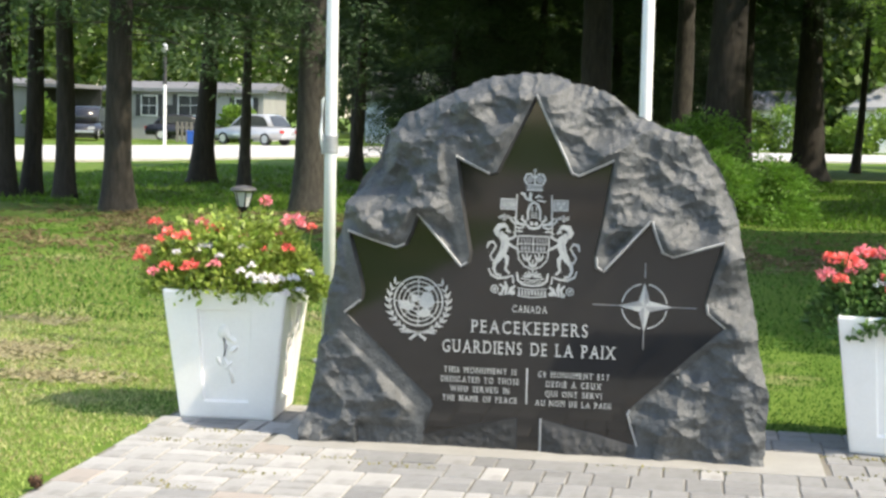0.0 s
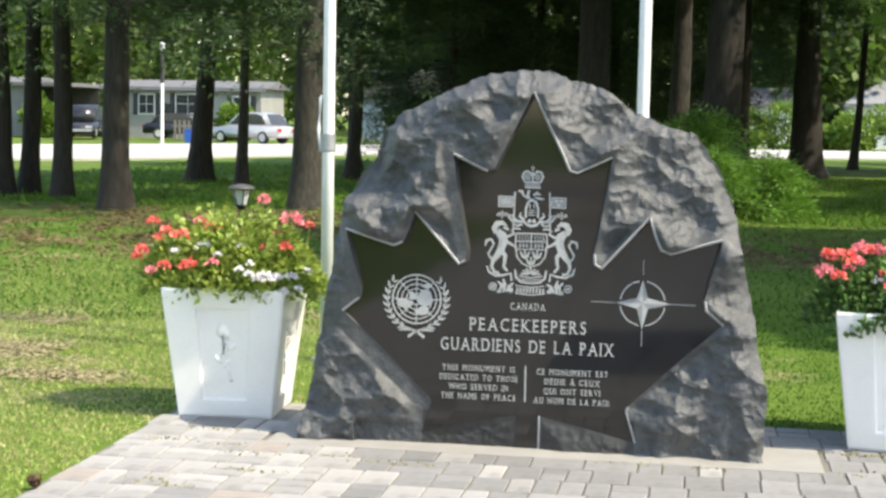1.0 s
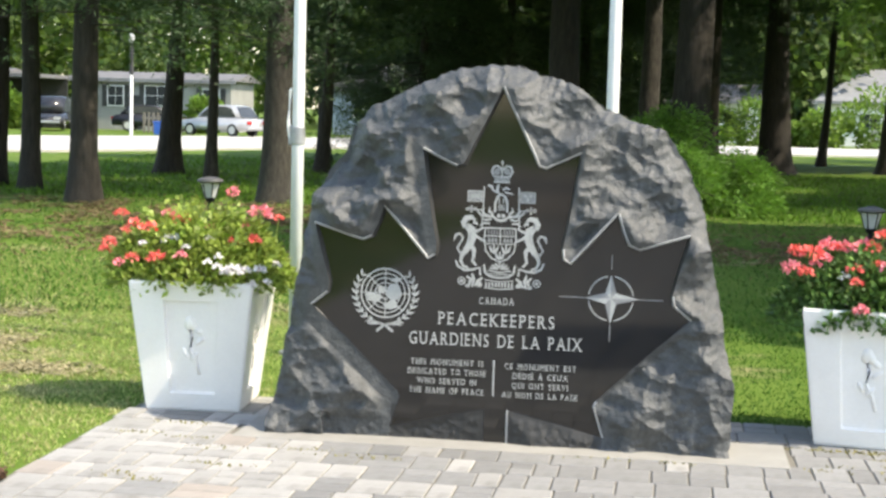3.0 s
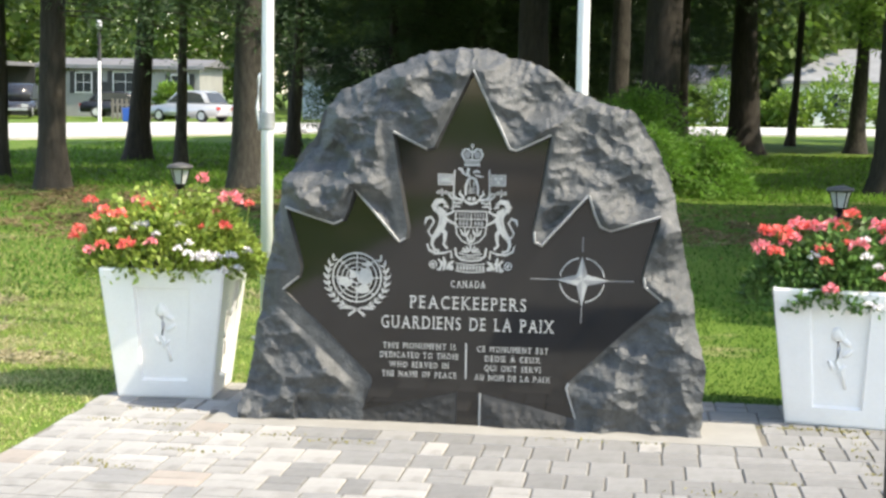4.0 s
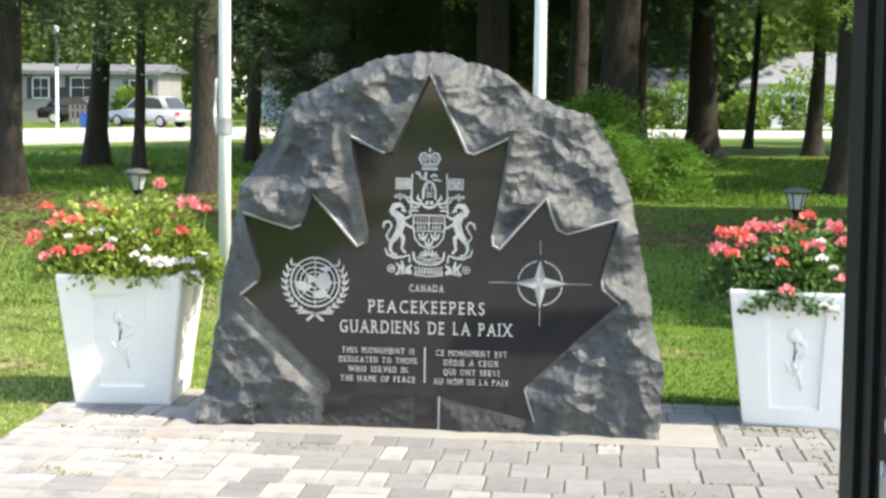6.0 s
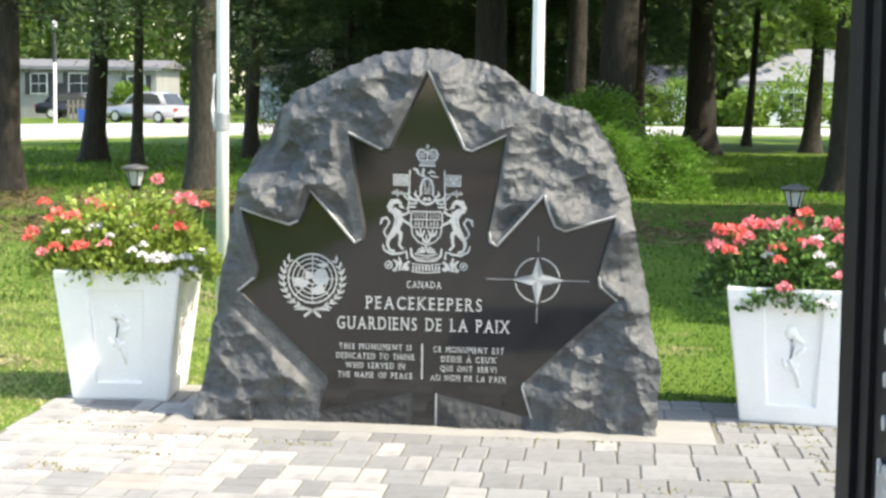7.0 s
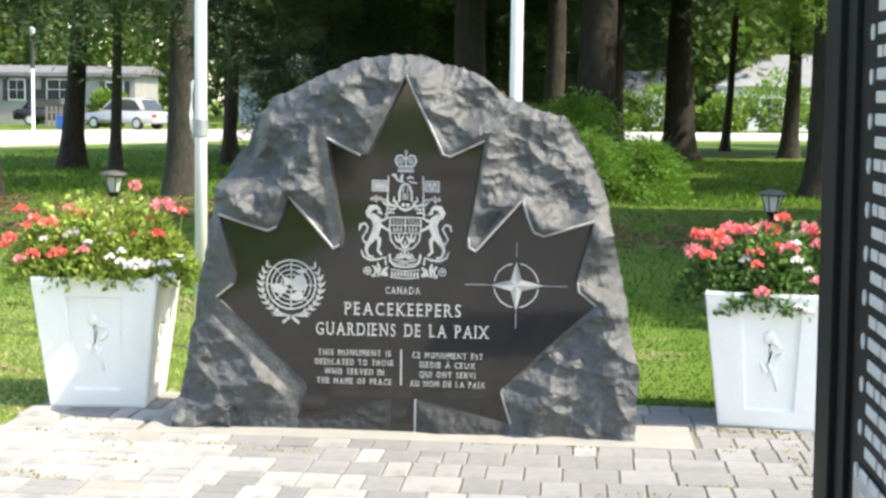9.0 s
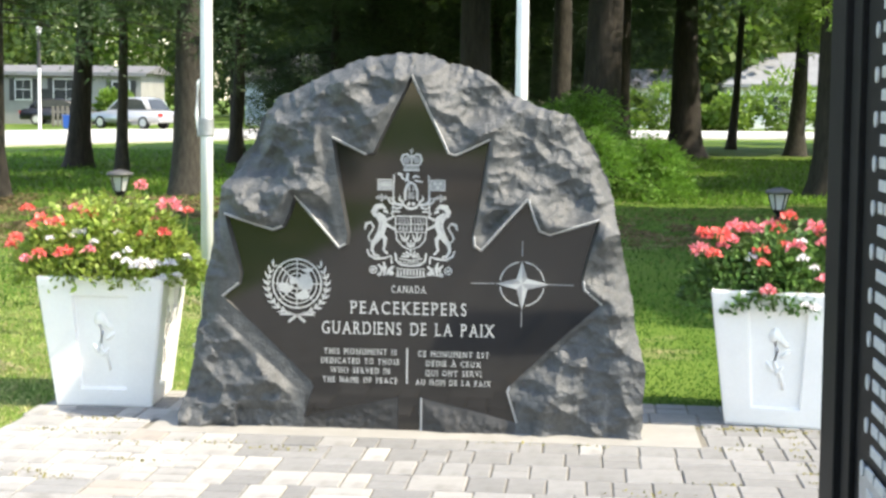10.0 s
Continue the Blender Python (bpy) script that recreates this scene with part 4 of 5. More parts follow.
    bm = bmesh.new()
    box(bm, (0.53, 0.53, 0.04), (0, 0, h - 0.06), 0.01)
    part("soil", bm, SOIL, t, "dark potting soil")
    return t


def blossom(centre, r, rng, n=48):
    """Petals packed into a rounded head."""
    p = rng.normal(size=(n, 3))
    p /= np.linalg.norm(p, axis=1, keepdims=True)
    p[:, 2] = np.abs(p[:, 2]) * 0.8 - 0.15
    return leaf_quads(centre + p * r * 0.8, p + rng.normal(size=(n, 3)) * 0.5, r * 0.75, r * 0.62, rng)


def flowers_thing(x, y, z, seed, spread, tall, heads, foliage, spill, label):
    rng = np.random.default_rng(seed)
    t = thing("flower_arrangement", (x, y, z), 0, label, "flowers", "flowers in the planters")
    n = 7500
    u = rng.uniform(0, 2 * math.pi, n)
    rad = spread * np.sqrt(rng.uniform(0, 1, n))
    lump = 0.05 * np.sin(u * 5 + seed) + 0.04 * np.sin(u * 11 + rad * 30)
    hz = (tall + lump) * (1 - (rad / spread) ** 3 * 0.75) * rng.uniform(0.0, 1.0, n) ** 0.6
    p = np.stack([rad * np.cos(u), rad * np.sin(u) * 0.72, hz + 0.03 - spill * (rad / spread) ** 5], 1)
    w = np.stack([np.cos(u), np.sin(u), rng.uniform(0.0, 1.0, n)], 1) + rng.normal(size=(n, 3)) * 0.5
    tagged(quads("leaves", leaf_quads(p, w, 0.040, 0.030, rng), foliage, t), kind="stuff")
    bm = bmesh.new()
    for k in range(26):
        a, r = rng.uniform(0, 6.28), rng.uniform(0.05, spread * 0.8)
        tube(bm, [(r * 0.4 * math.cos(a), r * 0.3 * math.sin(a), -0.05), (r * math.cos(a), r * 0.8 * math.sin(a), tall * 0.8)], [0.005, 0.003], 5, False)
    part("stems", bm, foliage, t)
    for hx, hy, hz, r, kind in heads:
        hy -= 0.05
        mat, name, lab = ((RED, "red_flower_head", "coral red flower head"), (PINK, "pink_flower_head", "pink flower head"), (PETAL_WHITE, "white_flower", "white blossom"))[kind]
        quads(name, blossom(np.array([hx, hy, hz]), r * 0.88, rng), mat, t, lab)
        bm = bmesh.new()
        tube(bm, [(hx * 0.7, hy * 0.7 + 0.02, 0.0), (hx * 0.95, hy, hz * 0.6), (hx, hy, hz - 0.01)], [0.004, 0.003, 0.003], 5, False)
        part("flower_stalk", bm, foliage, t)
    return t


planter_thing(-2.404, 7.815, 3.5, "white tapered planter with rosebud panels, sunlit, beside the lawn")
planter_thing(1.06, 7.80, -10.0, "white tapered square planter with rosebud panels, standing in light shade")
# across, ahead, up, size, red / pink / white
LEFT_HEADS = ((-0.39, -0.1, 0.36, 0.030, 0), (-0.20, -0.2, 0.30, 0.036, 0), (-0.28, -0.2, 0.31, 0.040, 0), (-0.17, 0.0, 0.36, 0.033, 1), (-0.11, 0.0, 0.32, 0.038, 0), (-0.05, -0.1, 0.34, 0.030, 0),
              (0.15, 0.1, 0.475, 0.036, 1), (0.32, 0.05, 0.375, 0.060, 1), (0.42, 0.05, 0.35, 0.024, 0), (0.33, -0.1, 0.245, 0.034, 0), (0.22, -0.1, 0.235, 0.028, 0), (-0.42, -0.2, 0.215, 0.034, 0)) + (
              (-0.46, -0.15, 0.17, 0.034, 0), (-0.33, -0.3, 0.12, 0.030, 1), (-0.25, -0.32, 0.15, 0.032, 0), (-0.13, -0.3, 0.155, 0.042, 0), (0.0, -0.3, 0.17, 0.032, 1), (-0.1, -0.2, 0.235, 0.036, 2),
              (-0.06, -0.2, 0.25, 0.026, 2), (0.10, -0.15, 0.25, 0.026, 2), (0.18, -0.25, 0.165, 0.022, 2), (0.24, -0.3, 0.09, 0.030, 2)) + ((0.28, -0.3, 0.105, 0.036, 2), (0.33, -0.28, 0.10, 0.030, 2), (0.39, -0.2, 0.10, 0.030, 2), (0.36, -0.25, 0.03, 0.024, 2), (0.43, -0.2, 0.04, 0.022, 2), (0.02, -0.28, 0.21, 0.020, 2), (-0.22, -0.25, 0.22, 0.020, 2), (0.14, -0.3, 0.14, 0.022, 2), (0.45, -0.1, 0.12, 0.024, 2), (0.20, -0.32, 0.12, 0.024, 2), (-0.36, -0.1, 0.27, 0.026, 0), (0.06, 0.0, 0.30, 0.022, 1), (0.25, 0.0, 0.31, 0.022, 1))
RIGHT_TOP = ((-0.408, -0.05, 0.296, 0.036, 0), (-0.337, -0.1, 0.286, 0.050, 0), (-0.267, -0.1, 0.268, 0.034, 1), (-0.243, 0.0, 0.320, 0.044, 1), (-0.206, 0.0, 0.310, 0.032, 0), (-0.163, 0.0, 0.315, 0.038, 1),
             (-0.079, 0.0, 0.315, 0.050, 1), (-0.037, 0.0, 0.315, 0.042, 0), (0.029, 0.1, 0.370, 0.040, 0), (0.151, 0.0, 0.322, 0.047, 1), (0.184, 0.0, 0.305, 0.038, 0), (0.24, -0.1, 0.268, 0.042, 0), (0.184, -0.1, 0.258, 0.036, 1),
             (0.33, 0.0, 0.29, 0.042, 0), (0.40, 0.05, 0.27, 0.036, 1))
RIGHT_LOW = ((-0.426, -0.1, 0.216, 0.043, 1), (-0.356, -0.15, 0.197, 0.036, 0), (-0.314, -0.1, 0.240, 0.026, 1), (-0.135, -0.2, 0.219, 0.035, 0), (-0.131, -0.25, 0.164, 0.030, 0), (0.029, -0.2, 0.249, 0.042, 1), (-0.023, -0.15, 0.249, 0.026, 0),
             (0.165, -0.3, 0.103, 0.036, 1), (-0.107, -0.33, 0.038, 0.038, 1), (0.36, -0.15, 0.16, 0.036, 0))
RIGHT_WHITE = tuple((x, y, z, r, 2) for x, y, z, r in ((-0.179, -0.2, 0.188, 0.026), (0.057, -0.2, 0.272, 0.024), (0.06, -0.25, 0.194, 0.025), (0.113, -0.28, 0.15, 0.021), (0.212, -0.33, 0.061, 0.022), (0.25, -0.2, 0.193, 0.022),
                                                      (0.06, -0.36, -0.02, 0.021), (0.11, -0.37, -0.03, 0.023), (0.226, -0.36, -0.015, 0.019), (0.32, -0.3, 0.08, 0.022)))
RIGHT_HEADS = RIGHT_TOP + RIGHT_LOW + RIGHT_WHITE
flowers_thing(-2.43, 7.82, 0.66, 41, 0.50, 0.34, LEFT_HEADS, FLOWER_LEAF, 0.08, "bushy red geraniums and white petunias filling the sunlit planter")
flowers_thing(1.06, 7.82, 0.66, 42, 0.50, 0.25, RIGHT_HEADS, FLOWER_LEAF_SHADED, 0.13, "bushy pink and red geraniums spilling over the shaded planter")


# ---- flagpoles ----
def flagpole(x, y, label, rope):
    t = thing("flagpole", (x, y, 0), 0, label, "flagpole", "flagpoles behind the monument")
    bm = bmesh.new()
    tube(bm, [(0, 0, -0.1), (0, 0, 1.40), (0, 0, 7.5)], [0.040, 0.039, 0.030], 20)
    part("pole", bm, ALUMINIUM, t, smooth=True)
    bm = bmesh.new()
    turned(bm, ((0.041, 1.36), (0.046, 1.365), (0.046, 1.47), (0.041, 1.476)), 20)
    part("sleeve", bm, GREY_METAL, t, "grey metal sleeve")
    bm = bmesh.new()
    turned(bm, ((0.10, 0.0), (0.10, 0.015), (0.05, 0.03), (0.045, 0.10)), 20)
    part("base_collar", bm, GREY_METAL, t)
    bm = bmesh.new()
    made = bmesh.ops.create_uvsphere(bm, u_segments=14, v_segments=10, radius=0.07)["verts"]
    bmesh.ops.translate(bm, vec=(0, 0, 7.55), verts=made)
    part("finial", bm, GREY_METAL, t, smooth=True)
    if rope:
        bm = bmesh.new()
        tube(bm, [(-0.045, -0.02, 1.36), (-0.060, -0.02, 1.50), (-0.050, -0.02, 1.70), (-0.042, -0.02, 1.72)], [0.010, 0.013, 0.011, 0.006], 7)
        part("rope", bm, WHITE, t, "coiled white rope")
        bm = bmesh.new()
        box(bm, (0.03, 0.02, 0.13), (-0.042, -0.02, 1.42), 0.005)
        part("cleat", bm, GREY_METAL, t)


flagpole(-2.352, 9.6, "white metal flagpole with a grey sleeve, behind the boulder", True)
flagpole(-0.346, 9.6, "white metal flagpole rising behind the boulder", False)


# ---- lawn lanterns ----
def lantern(x, y, z, label):
    t = thing("lawn_lantern", (x, y, lie(x, y)), 0, label, "lantern", "lawn lanterns")
    bm = bmesh.new()
    tube(bm, [(0, 0, -0.05), (0, 0, z - 0.2)], 0.022, 12)
    part("post", bm, BLACK_PAINT, t, smooth=True)
    bm = bmesh.new()
    turned(bm, ((0.03, z - 0.22), (0.045, z - 0.20), (0.045, z - 0.185), (0.03, z - 0.18)), 16)
    part("collar", bm, BLACK_PAINT, t)
    bm = bmesh.new()
    turned(bm, ((0.052, z - 0.18), (0.088, z - 0.045)), 6)
    part("glass", bm, FROST_GLASS, t, "milky glass lantern body")
    for k in range(6):
        a = 2 * math.pi * k / 6
        bm = bmesh.new()
        tube(bm, [(0.053 * math.cos(a), 0.053 * math.sin(a), z - 0.18), (0.090 * math.cos(a), 0.090 * math.sin(a), z - 0.045)], 0.006, 5)
        part("rib", bm, BLACK_PAINT, t)
    bm = bmesh.new()
    turned(bm, ((0.105, z - 0.05), (0.118, z - 0.035), (0.110, z - 0.018), (0.05, z - 0.002), (0.02, z + 0.005)), 20)
    part("cap", bm, LANTERN, t, "weathered dark grey cap")


lantern(-3.975, 13.0, 0.985, "small lantern on a dark post in the lawn, milky glass")
lantern(1.69, 13.0, 0.915, "small lantern on a dark post in the shaded lawn")


# ---- memorial board ----
board = thing("memorial_board", (0.773, 4.6, 0.0), 0, "black framed memorial board with rows of white writing", "memorial board")
board.matrix_basis = pose(0.773, 4.6, 0.0, 0, -0.4, 0)
for y in (-0.12, -1.95):
    bm = bmesh.new()
    box(bm, (0.09, 0.24, 2.15), (0.046, y, 1.075), 0.006)
    part("post", bm, BLACK_PAINT, board, "satin black steel post")
    bm = bmesh.new()
    box(bm, (0.06, 0.13, 1.98), (0.052, y + (-0.19 if y > -1 else 0.19), 1.10), 0.004)
    part("inner_stile", bm, BLACK_PAINT, board)
bm = bmesh.new()
box(bm, (0.04, 1.50, 1.95), (0.060, -1.035, 1.12), 0.004)
part("panel", bm, BLACK_BOARD, board, "flat black panel")
for z in (0.12, 2.12):
    bm = bmesh.new()
    box(bm, (0.07, 1.60, 0.07), (0.05, -1.035, z), 0.004)
    part("rail", bm, BLACK_PAINT, board)
bm = bmesh.new()
box(bm, (0.012, 1.20, 0.50), (0.038, -1.08, 0.40), 0.003)
part("lower_panel", bm, GREY_METAL, board, "grey lower panel")

# ---- houses, cars and posts beyond the lawn ----
def window(parent, x, y, z, w, h, shutters=True):
    bm = bmesh.new()
    box(bm, (w + 0.10, 0.10, h + 0.10), (x, y, z), 0.01)
    wd = part("window", bm, WHITE, parent, "white framed window")
    for dx in (-1, 1):
        for dz in (-1, 1):
            bm = bmesh.new()
            box(bm, (w / 2 - 0.03, 0.03, h / 2 - 0.03), (x + dx * w / 4, y - 0.042, z + dz * h / 4))
            part("pane", bm, GLASS, wd)
    if shutters:
        for s in (-1, 1):
            bm = bmesh.new()
            box(bm, (0.32, 0.06, h + 0.15), (x + s * (w / 2 + 0.22), y, z), 0.01)
            part("shutter", bm, DARK_TRIM, wd, "dark shutter")


def house(name, x0, x1, y, depth, eave, ridge, wall, windows, label, turn=0.0, hip=False, door=None):
    cx, w = (x0 + x1) / 2, x1 - x0
    t = thing(name, (cx, y, 0), turn, label, "house")
    bm = bmesh.new()
    box(bm, (w, depth, eave + 0.3), (0, depth / 2, eave / 2 - 0.15))
    part("wall", bm, wall, t)
    bm = bmesh.new()
    o = 0.4
    k = depth * 0.5 if hip else 0.0
    vs = [bm.verts.new(p) for p in ((-w / 2 - o, -o, eave), (w / 2 + o, -o, eave), (w / 2 + o, depth + o, eave), (-w / 2 - o, depth + o, eave), (-w / 2 - o + k, depth / 2, ridge), (w / 2 + o - k, depth / 2, ridge))]
    for f in ((0, 1, 5, 4), (2, 3, 4, 5), (0, 4, 3), (1, 2, 5), (3, 2, 1, 0)):
        bm.faces.new([vs[i] for i in f])
    part("roof", bm, ROOF_PALE if hip else ROOF, t)
    bm = bmesh.new()
    box(bm, (w + 2 * o, 0.06, 0.22), (0, -o - 0.03, eave - 0.06))
    part("fascia", bm, ROOF_PALE, t)
    for wx, wz, ww, wh, sh in windows:
        window(t, wx - cx, -0.05, wz, ww, wh, sh)
    if door:
        bm = bmesh.new()
        box(bm, (0.95, 0.08, 2.0), (door - cx, -0.03, 1.05), 0.01)
        part("door", bm, DARK_TRIM, t)
    return t


home = house("mobile_home", -35.6, -25.8, 88.0, 5.0, 3.0, 3.5, SIDING, ((-34.6, 1.95, 0.8, 1.1, False), (-32.9, 2.0, 0.95, 1.15, True), (-30.3, 2.05, 1.5, 1.15, True), (-27.0, 2.0, 1.0, 1.0, True)), "pale sided mobile home with dark shuttered windows behind the trees", door=-31.7)
house("mobile_home", -47.0, -39.8, 86.0, 5.0, 3.1, 3.5, SIDING, ((-43.0, 2.0, 1.2, 1.1, True),), "white sided mobile home at the road's far side")
house("cottage", -20.5, -13.5, 92.0, 6.0, 2.8, 4.4, SIDING_BLUE, ((-18.6, 1.6, 1.1, 1.1, False), (-15.5, 1.6, 1.1, 1.1, False)), "blue grey cottage half hidden behind tree trunks")
house("bungalow", 9.6, 19.6, 104.0, 8.0, 2.9, 5.2, SIDING_WHITE, ((13.0, 1.6, 1.4, 1.1, False), (17.5, 1.6, 1.2, 1.1, False)), "white bungalow with a grey hipped roof beyond the road", hip=True)
house("garage", 0.0, 6.6, 106.0, 6.0, 2.8, 4.0, SIDING_WHITE, ((2.0, 1.6, 1.0, 0.9, False),), "white garage with a grey roof behind bushes")

port = thing("carport", (-37.7, 83.0, 0), 0, "dark roofed carport beside the mobile home", "carport")
bm = bmesh.new()
box(bm, (4.0, 5.0, 0.22), (0, 2.0, 3.0), 0.02)
part("roof", bm, ROOF, port)
for x in (-1.9, 1.9):
    bm = bmesh.new()
    box(bm, (0.12, 0.12, 3.0), (x, -0.3, 1.45))
    part("post", bm, DARK_TRIM, port)
bm = bmesh.new()
box(bm, (4.0, 0.12, 3.0), (0, 4.4, 1.45))
part("back_wall", bm, DARK_TRIM, port)


def car(x, y, turn, paint, label, tall=1.45, boxy=False):
    t = thing("car", (x, y, 0.05), turn, label, "car", "parked cars")
    L, W = 4.5, 1.75
    hood, belt = 0.72, 0.92
    bm = bmesh.new()
    side = [(-L / 2, 0.30), (-L / 2, 0.62), (-L / 2 + 0.12, belt - 0.05), (-L / 2 + 0.6, belt), (0.7, belt), (L / 2 - 0.15, hood), (L / 2, 0.58), (L / 2, 0.28)]
    slab(bm, side, -W / 2, W / 2)
    bmesh.ops.bevel(bm, geom=list(bm.edges), offset=0.06, segments=2, affect="EDGES")
    part("body", bm, paint, t, smooth=True)
    bm = bmesh.new()
    back = -L / 2 + (0.15 if boxy else 0.45)
    k = 0.4 if boxy else 1.0
    cab = [(back, belt - 0.02), (back + 0.42 * k, tall - 0.10), (back + 0.85 * k, tall), (-0.1, tall + 0.01), (0.32, tall - 0.07), (1.10, belt - 0.02)]
    slab(bm, cab, -W / 2 + 0.10, W / 2 - 0.10)
    bmesh.ops.bevel(bm, geom=list(bm.edges), offset=0.05, segments=2, affect="EDGES")
    part("cabin", bm, paint, t, smooth=True)
    for s in (-1, 1):
        bm = bmesh.new()
        slab(bm, [(back + 0.30 * k, belt + 0.05), (back + 0.55 * k, tall - 0.16), (back + 0.90 * k, tall - 0.08), (-0.1, tall - 0.07), (0.22, tall - 0.13), (0.80, belt + 0.05)], s * (W / 2 - 0.10), s * (W / 2 - 0.075))
        part("side_window", bm, CAR_GLASS, t)
        bm = bmesh.new()
        box(bm, (0.05, 0.35, 0.16), (-L / 2 - 0.01, s * 0.62, 0.70), 0.01)
        part("tail_light", bm, RED_LAMP, t)
        bm = bmesh.new()
        box(bm, (0.05, 0.35, 0.14), (L / 2 - 0.03, s * 0.6, 0.62), 0.01)
        part("headlight", bm, FROST_GLASS, t)
        for wx in (-1.35, 1.35):
            bm = bmesh.new()
            tube(bm, [(wx, s * (W / 2 - 0.2), 0.31), (wx, s * (W / 2 + 0.01), 0.31)], 0.31, 18)
            wheel = part("wheel", bm, RUBBER, t)
            bm = bmesh.new()
            tube(bm, [(wx, s * (W / 2), 0.31), (wx, s * (W / 2 + 0.025), 0.31)], 0.20, 14)
            part("rim", bm, SILVER, wheel)
    bm = bmesh.new()
    slab(bm, [(-0.7, belt + 0.04), (-0.55, tall - 0.08), (0.55, tall - 0.08), (0.7, belt + 0.04)], -0.012, 0.012)
    lean = math.atan2(0.42 * k, tall - belt - 0.10)
    bmesh.ops.transform(bm, matrix=Matrix.Translation((back + lean * 0.0 - 0.03, 0, 0)) @ Matrix.Rotation(radians(90), 4, "Z"), verts=bm.verts)
    for v in bm.verts:
        v.co.x += (v.co.z - belt) * math.tan(lean)
    part("rear_window", bm, CAR_GLASS, t)
    bm = bmesh.new()
    rake = math.atan2(0.80, tall - belt)
    slab(bm, [(-0.72, belt + 0.03), (-0.56, tall - 0.08), (0.56, tall - 0.08), (0.72, belt + 0.03)], -0.012, 0.012)
    bmesh.ops.transform(bm, matrix=Matrix.Translation((1.0, 0, 0)) @ Matrix.Rotation(radians(90), 4, "Z"), verts=bm.verts)
    for v in bm.verts:
        v.co.x -= (v.co.z - belt) * math.tan(rake)
    part("windscreen", bm, CAR_GLASS, t)
    bm = bmesh.new()
    box(bm, (0.10, 1.5, 0.14), (L / 2 + 0.02, 0, 0.42), 0.03)
    part("front_bumper", bm, GREY_METAL, t)
    bm = bmesh.new()
    box(bm, (0.10, 1.6, 0.14), (-L / 2 - 0.02, 0, 0.42), 0.03)
    part("rear_bumper", bm, GREY_METAL, t)


car(-22.6, 75.5, 158.0, SILVER, "silver sedan parked beside the road", 1.56)
car(-33.6, 80.0, -75.0, DARK_CAR, "dark off-road car parked in front of the carport", 1.80, True)
car(-28.4, 82.0, 10.0, DARK_CAR, "dark saloon parked by the mobile home", 1.45)

post = thing("street_lamp", (-24.9, 68.6, 0), 0, "slim lamp post, white below and dark above", "street lamp")
bm = bmesh.new()
tube(bm, [(0, 0, -0.1), (0, 0, 2.9)], [0.075, 0.07], 12)
part("lower_post", bm, WHITE, post)
bm = bmesh.new()
tube(bm, [(0, 0, 2.9), (0, 0, 4.4)], [0.10, 0.08], 12)
part("upper_post", bm, DARK_TRIM, post)
bm = bmesh.new()
turned(bm, ((0.06, 4.4), (0.12, 4.45), (0.14, 4.7), (0.05, 4.8)), 14)
part("lamp_head", bm, FROST_GLASS, post)
bin_thing = thing("bin", (-25.0, 73.0, 0.05), 0, "bright blue plastic bin beside the road", "bin")
bm = bmesh.new()
box(bm, (0.48, 0.46, 0.62), (0, 0, 0.31), 0.03, 1.12)
part("body", bm, BLUE, bin_thing)
bm = bmesh.new()
box(bm, (0.58, 0.56, 0.05), (0, 0, 0.645), 0.02)
part("lid", bm, BLUE, bin_thing)
fence = thing("picket_fence", (-27.2, 80.0, 0.0), 0, "low weathered wooden fence by the mobile home", "fence")
for k in range(9):
    bm = bmesh.new()
    box(bm, (0.14, 0.04, 1.1), (k * 0.26 - 1.1, 0, 0.55), 0.01)
    part("picket", bm, FENCE_WOOD, fence)
bm = bmesh.new()
box(bm, (2.5, 0.05, 0.1), (0, 0.05, 0.8))
part("rail", bm, FENCE_WOOD, fence)

# writing on the board, as plain bars: a bullet and two lines of words for each entry
rng = np.random.default_rng(3)
word_meshes = []
for k in range(5):
    bm = bmesh.new()
    box(bm, (0.006, 0.06 + 0.03 * k, 0.030), (0, 0, 0), 0.0025)
    me = bpy.data.meshes.new("word_bar")
    bm.to_mesh(me)
    bm.free()
    me.materials.append(LETTER)
    word_meshes.append(me)
for k in range(13):
    z = 1.796 + 0.1155 - k * 0.1155
    face = 0.031 if z < 0.68 else 0.039
    bm = bmesh.new()
    tube(bm, [(face - 0.004, -0.53, z), (face + 0.002, -0.53, z)], 0.021, 14)
    part("bullet", bm, LETTER, board)
    for row in (0.006, -0.052):
        y = -0.60
        while y > -1.35:
            i = int(rng.integers(5))
            w = 0.06 + 0.03 * i
            ob = new("word_bar", word_meshes[i])
            ob.parent = board
            ob.location = (face, y - w / 2, z + row)
            y -= w + 0.022

# ---- small things ----
cone = thing("pine_cone", (-2.70, 5.94, 0.012), 30, "small brown pine cone at the paving's edge", "pine cone")
bm = bmesh.new()
turned(bm, ((0.006, 0.0), (0.024, 0.012), (0.022, 0.03), (0.014, 0.045), (0.004, 0.055)), 10)
part("core", bm, CONE, cone)
n = 60
a, h = rng.uniform(0, 6.28, n), rng.uniform(0.006, 0.05, n)
p = np.stack([0.018 * np.cos(a), 0.018 * np.sin(a), h], 1)
tagged(quads("scales", leaf_quads(p, np.stack([np.cos(a), np.sin(a), 0.4 + 0 * a], 1), 0.016, 0.016, rng), CONE, cone), kind="stuff")

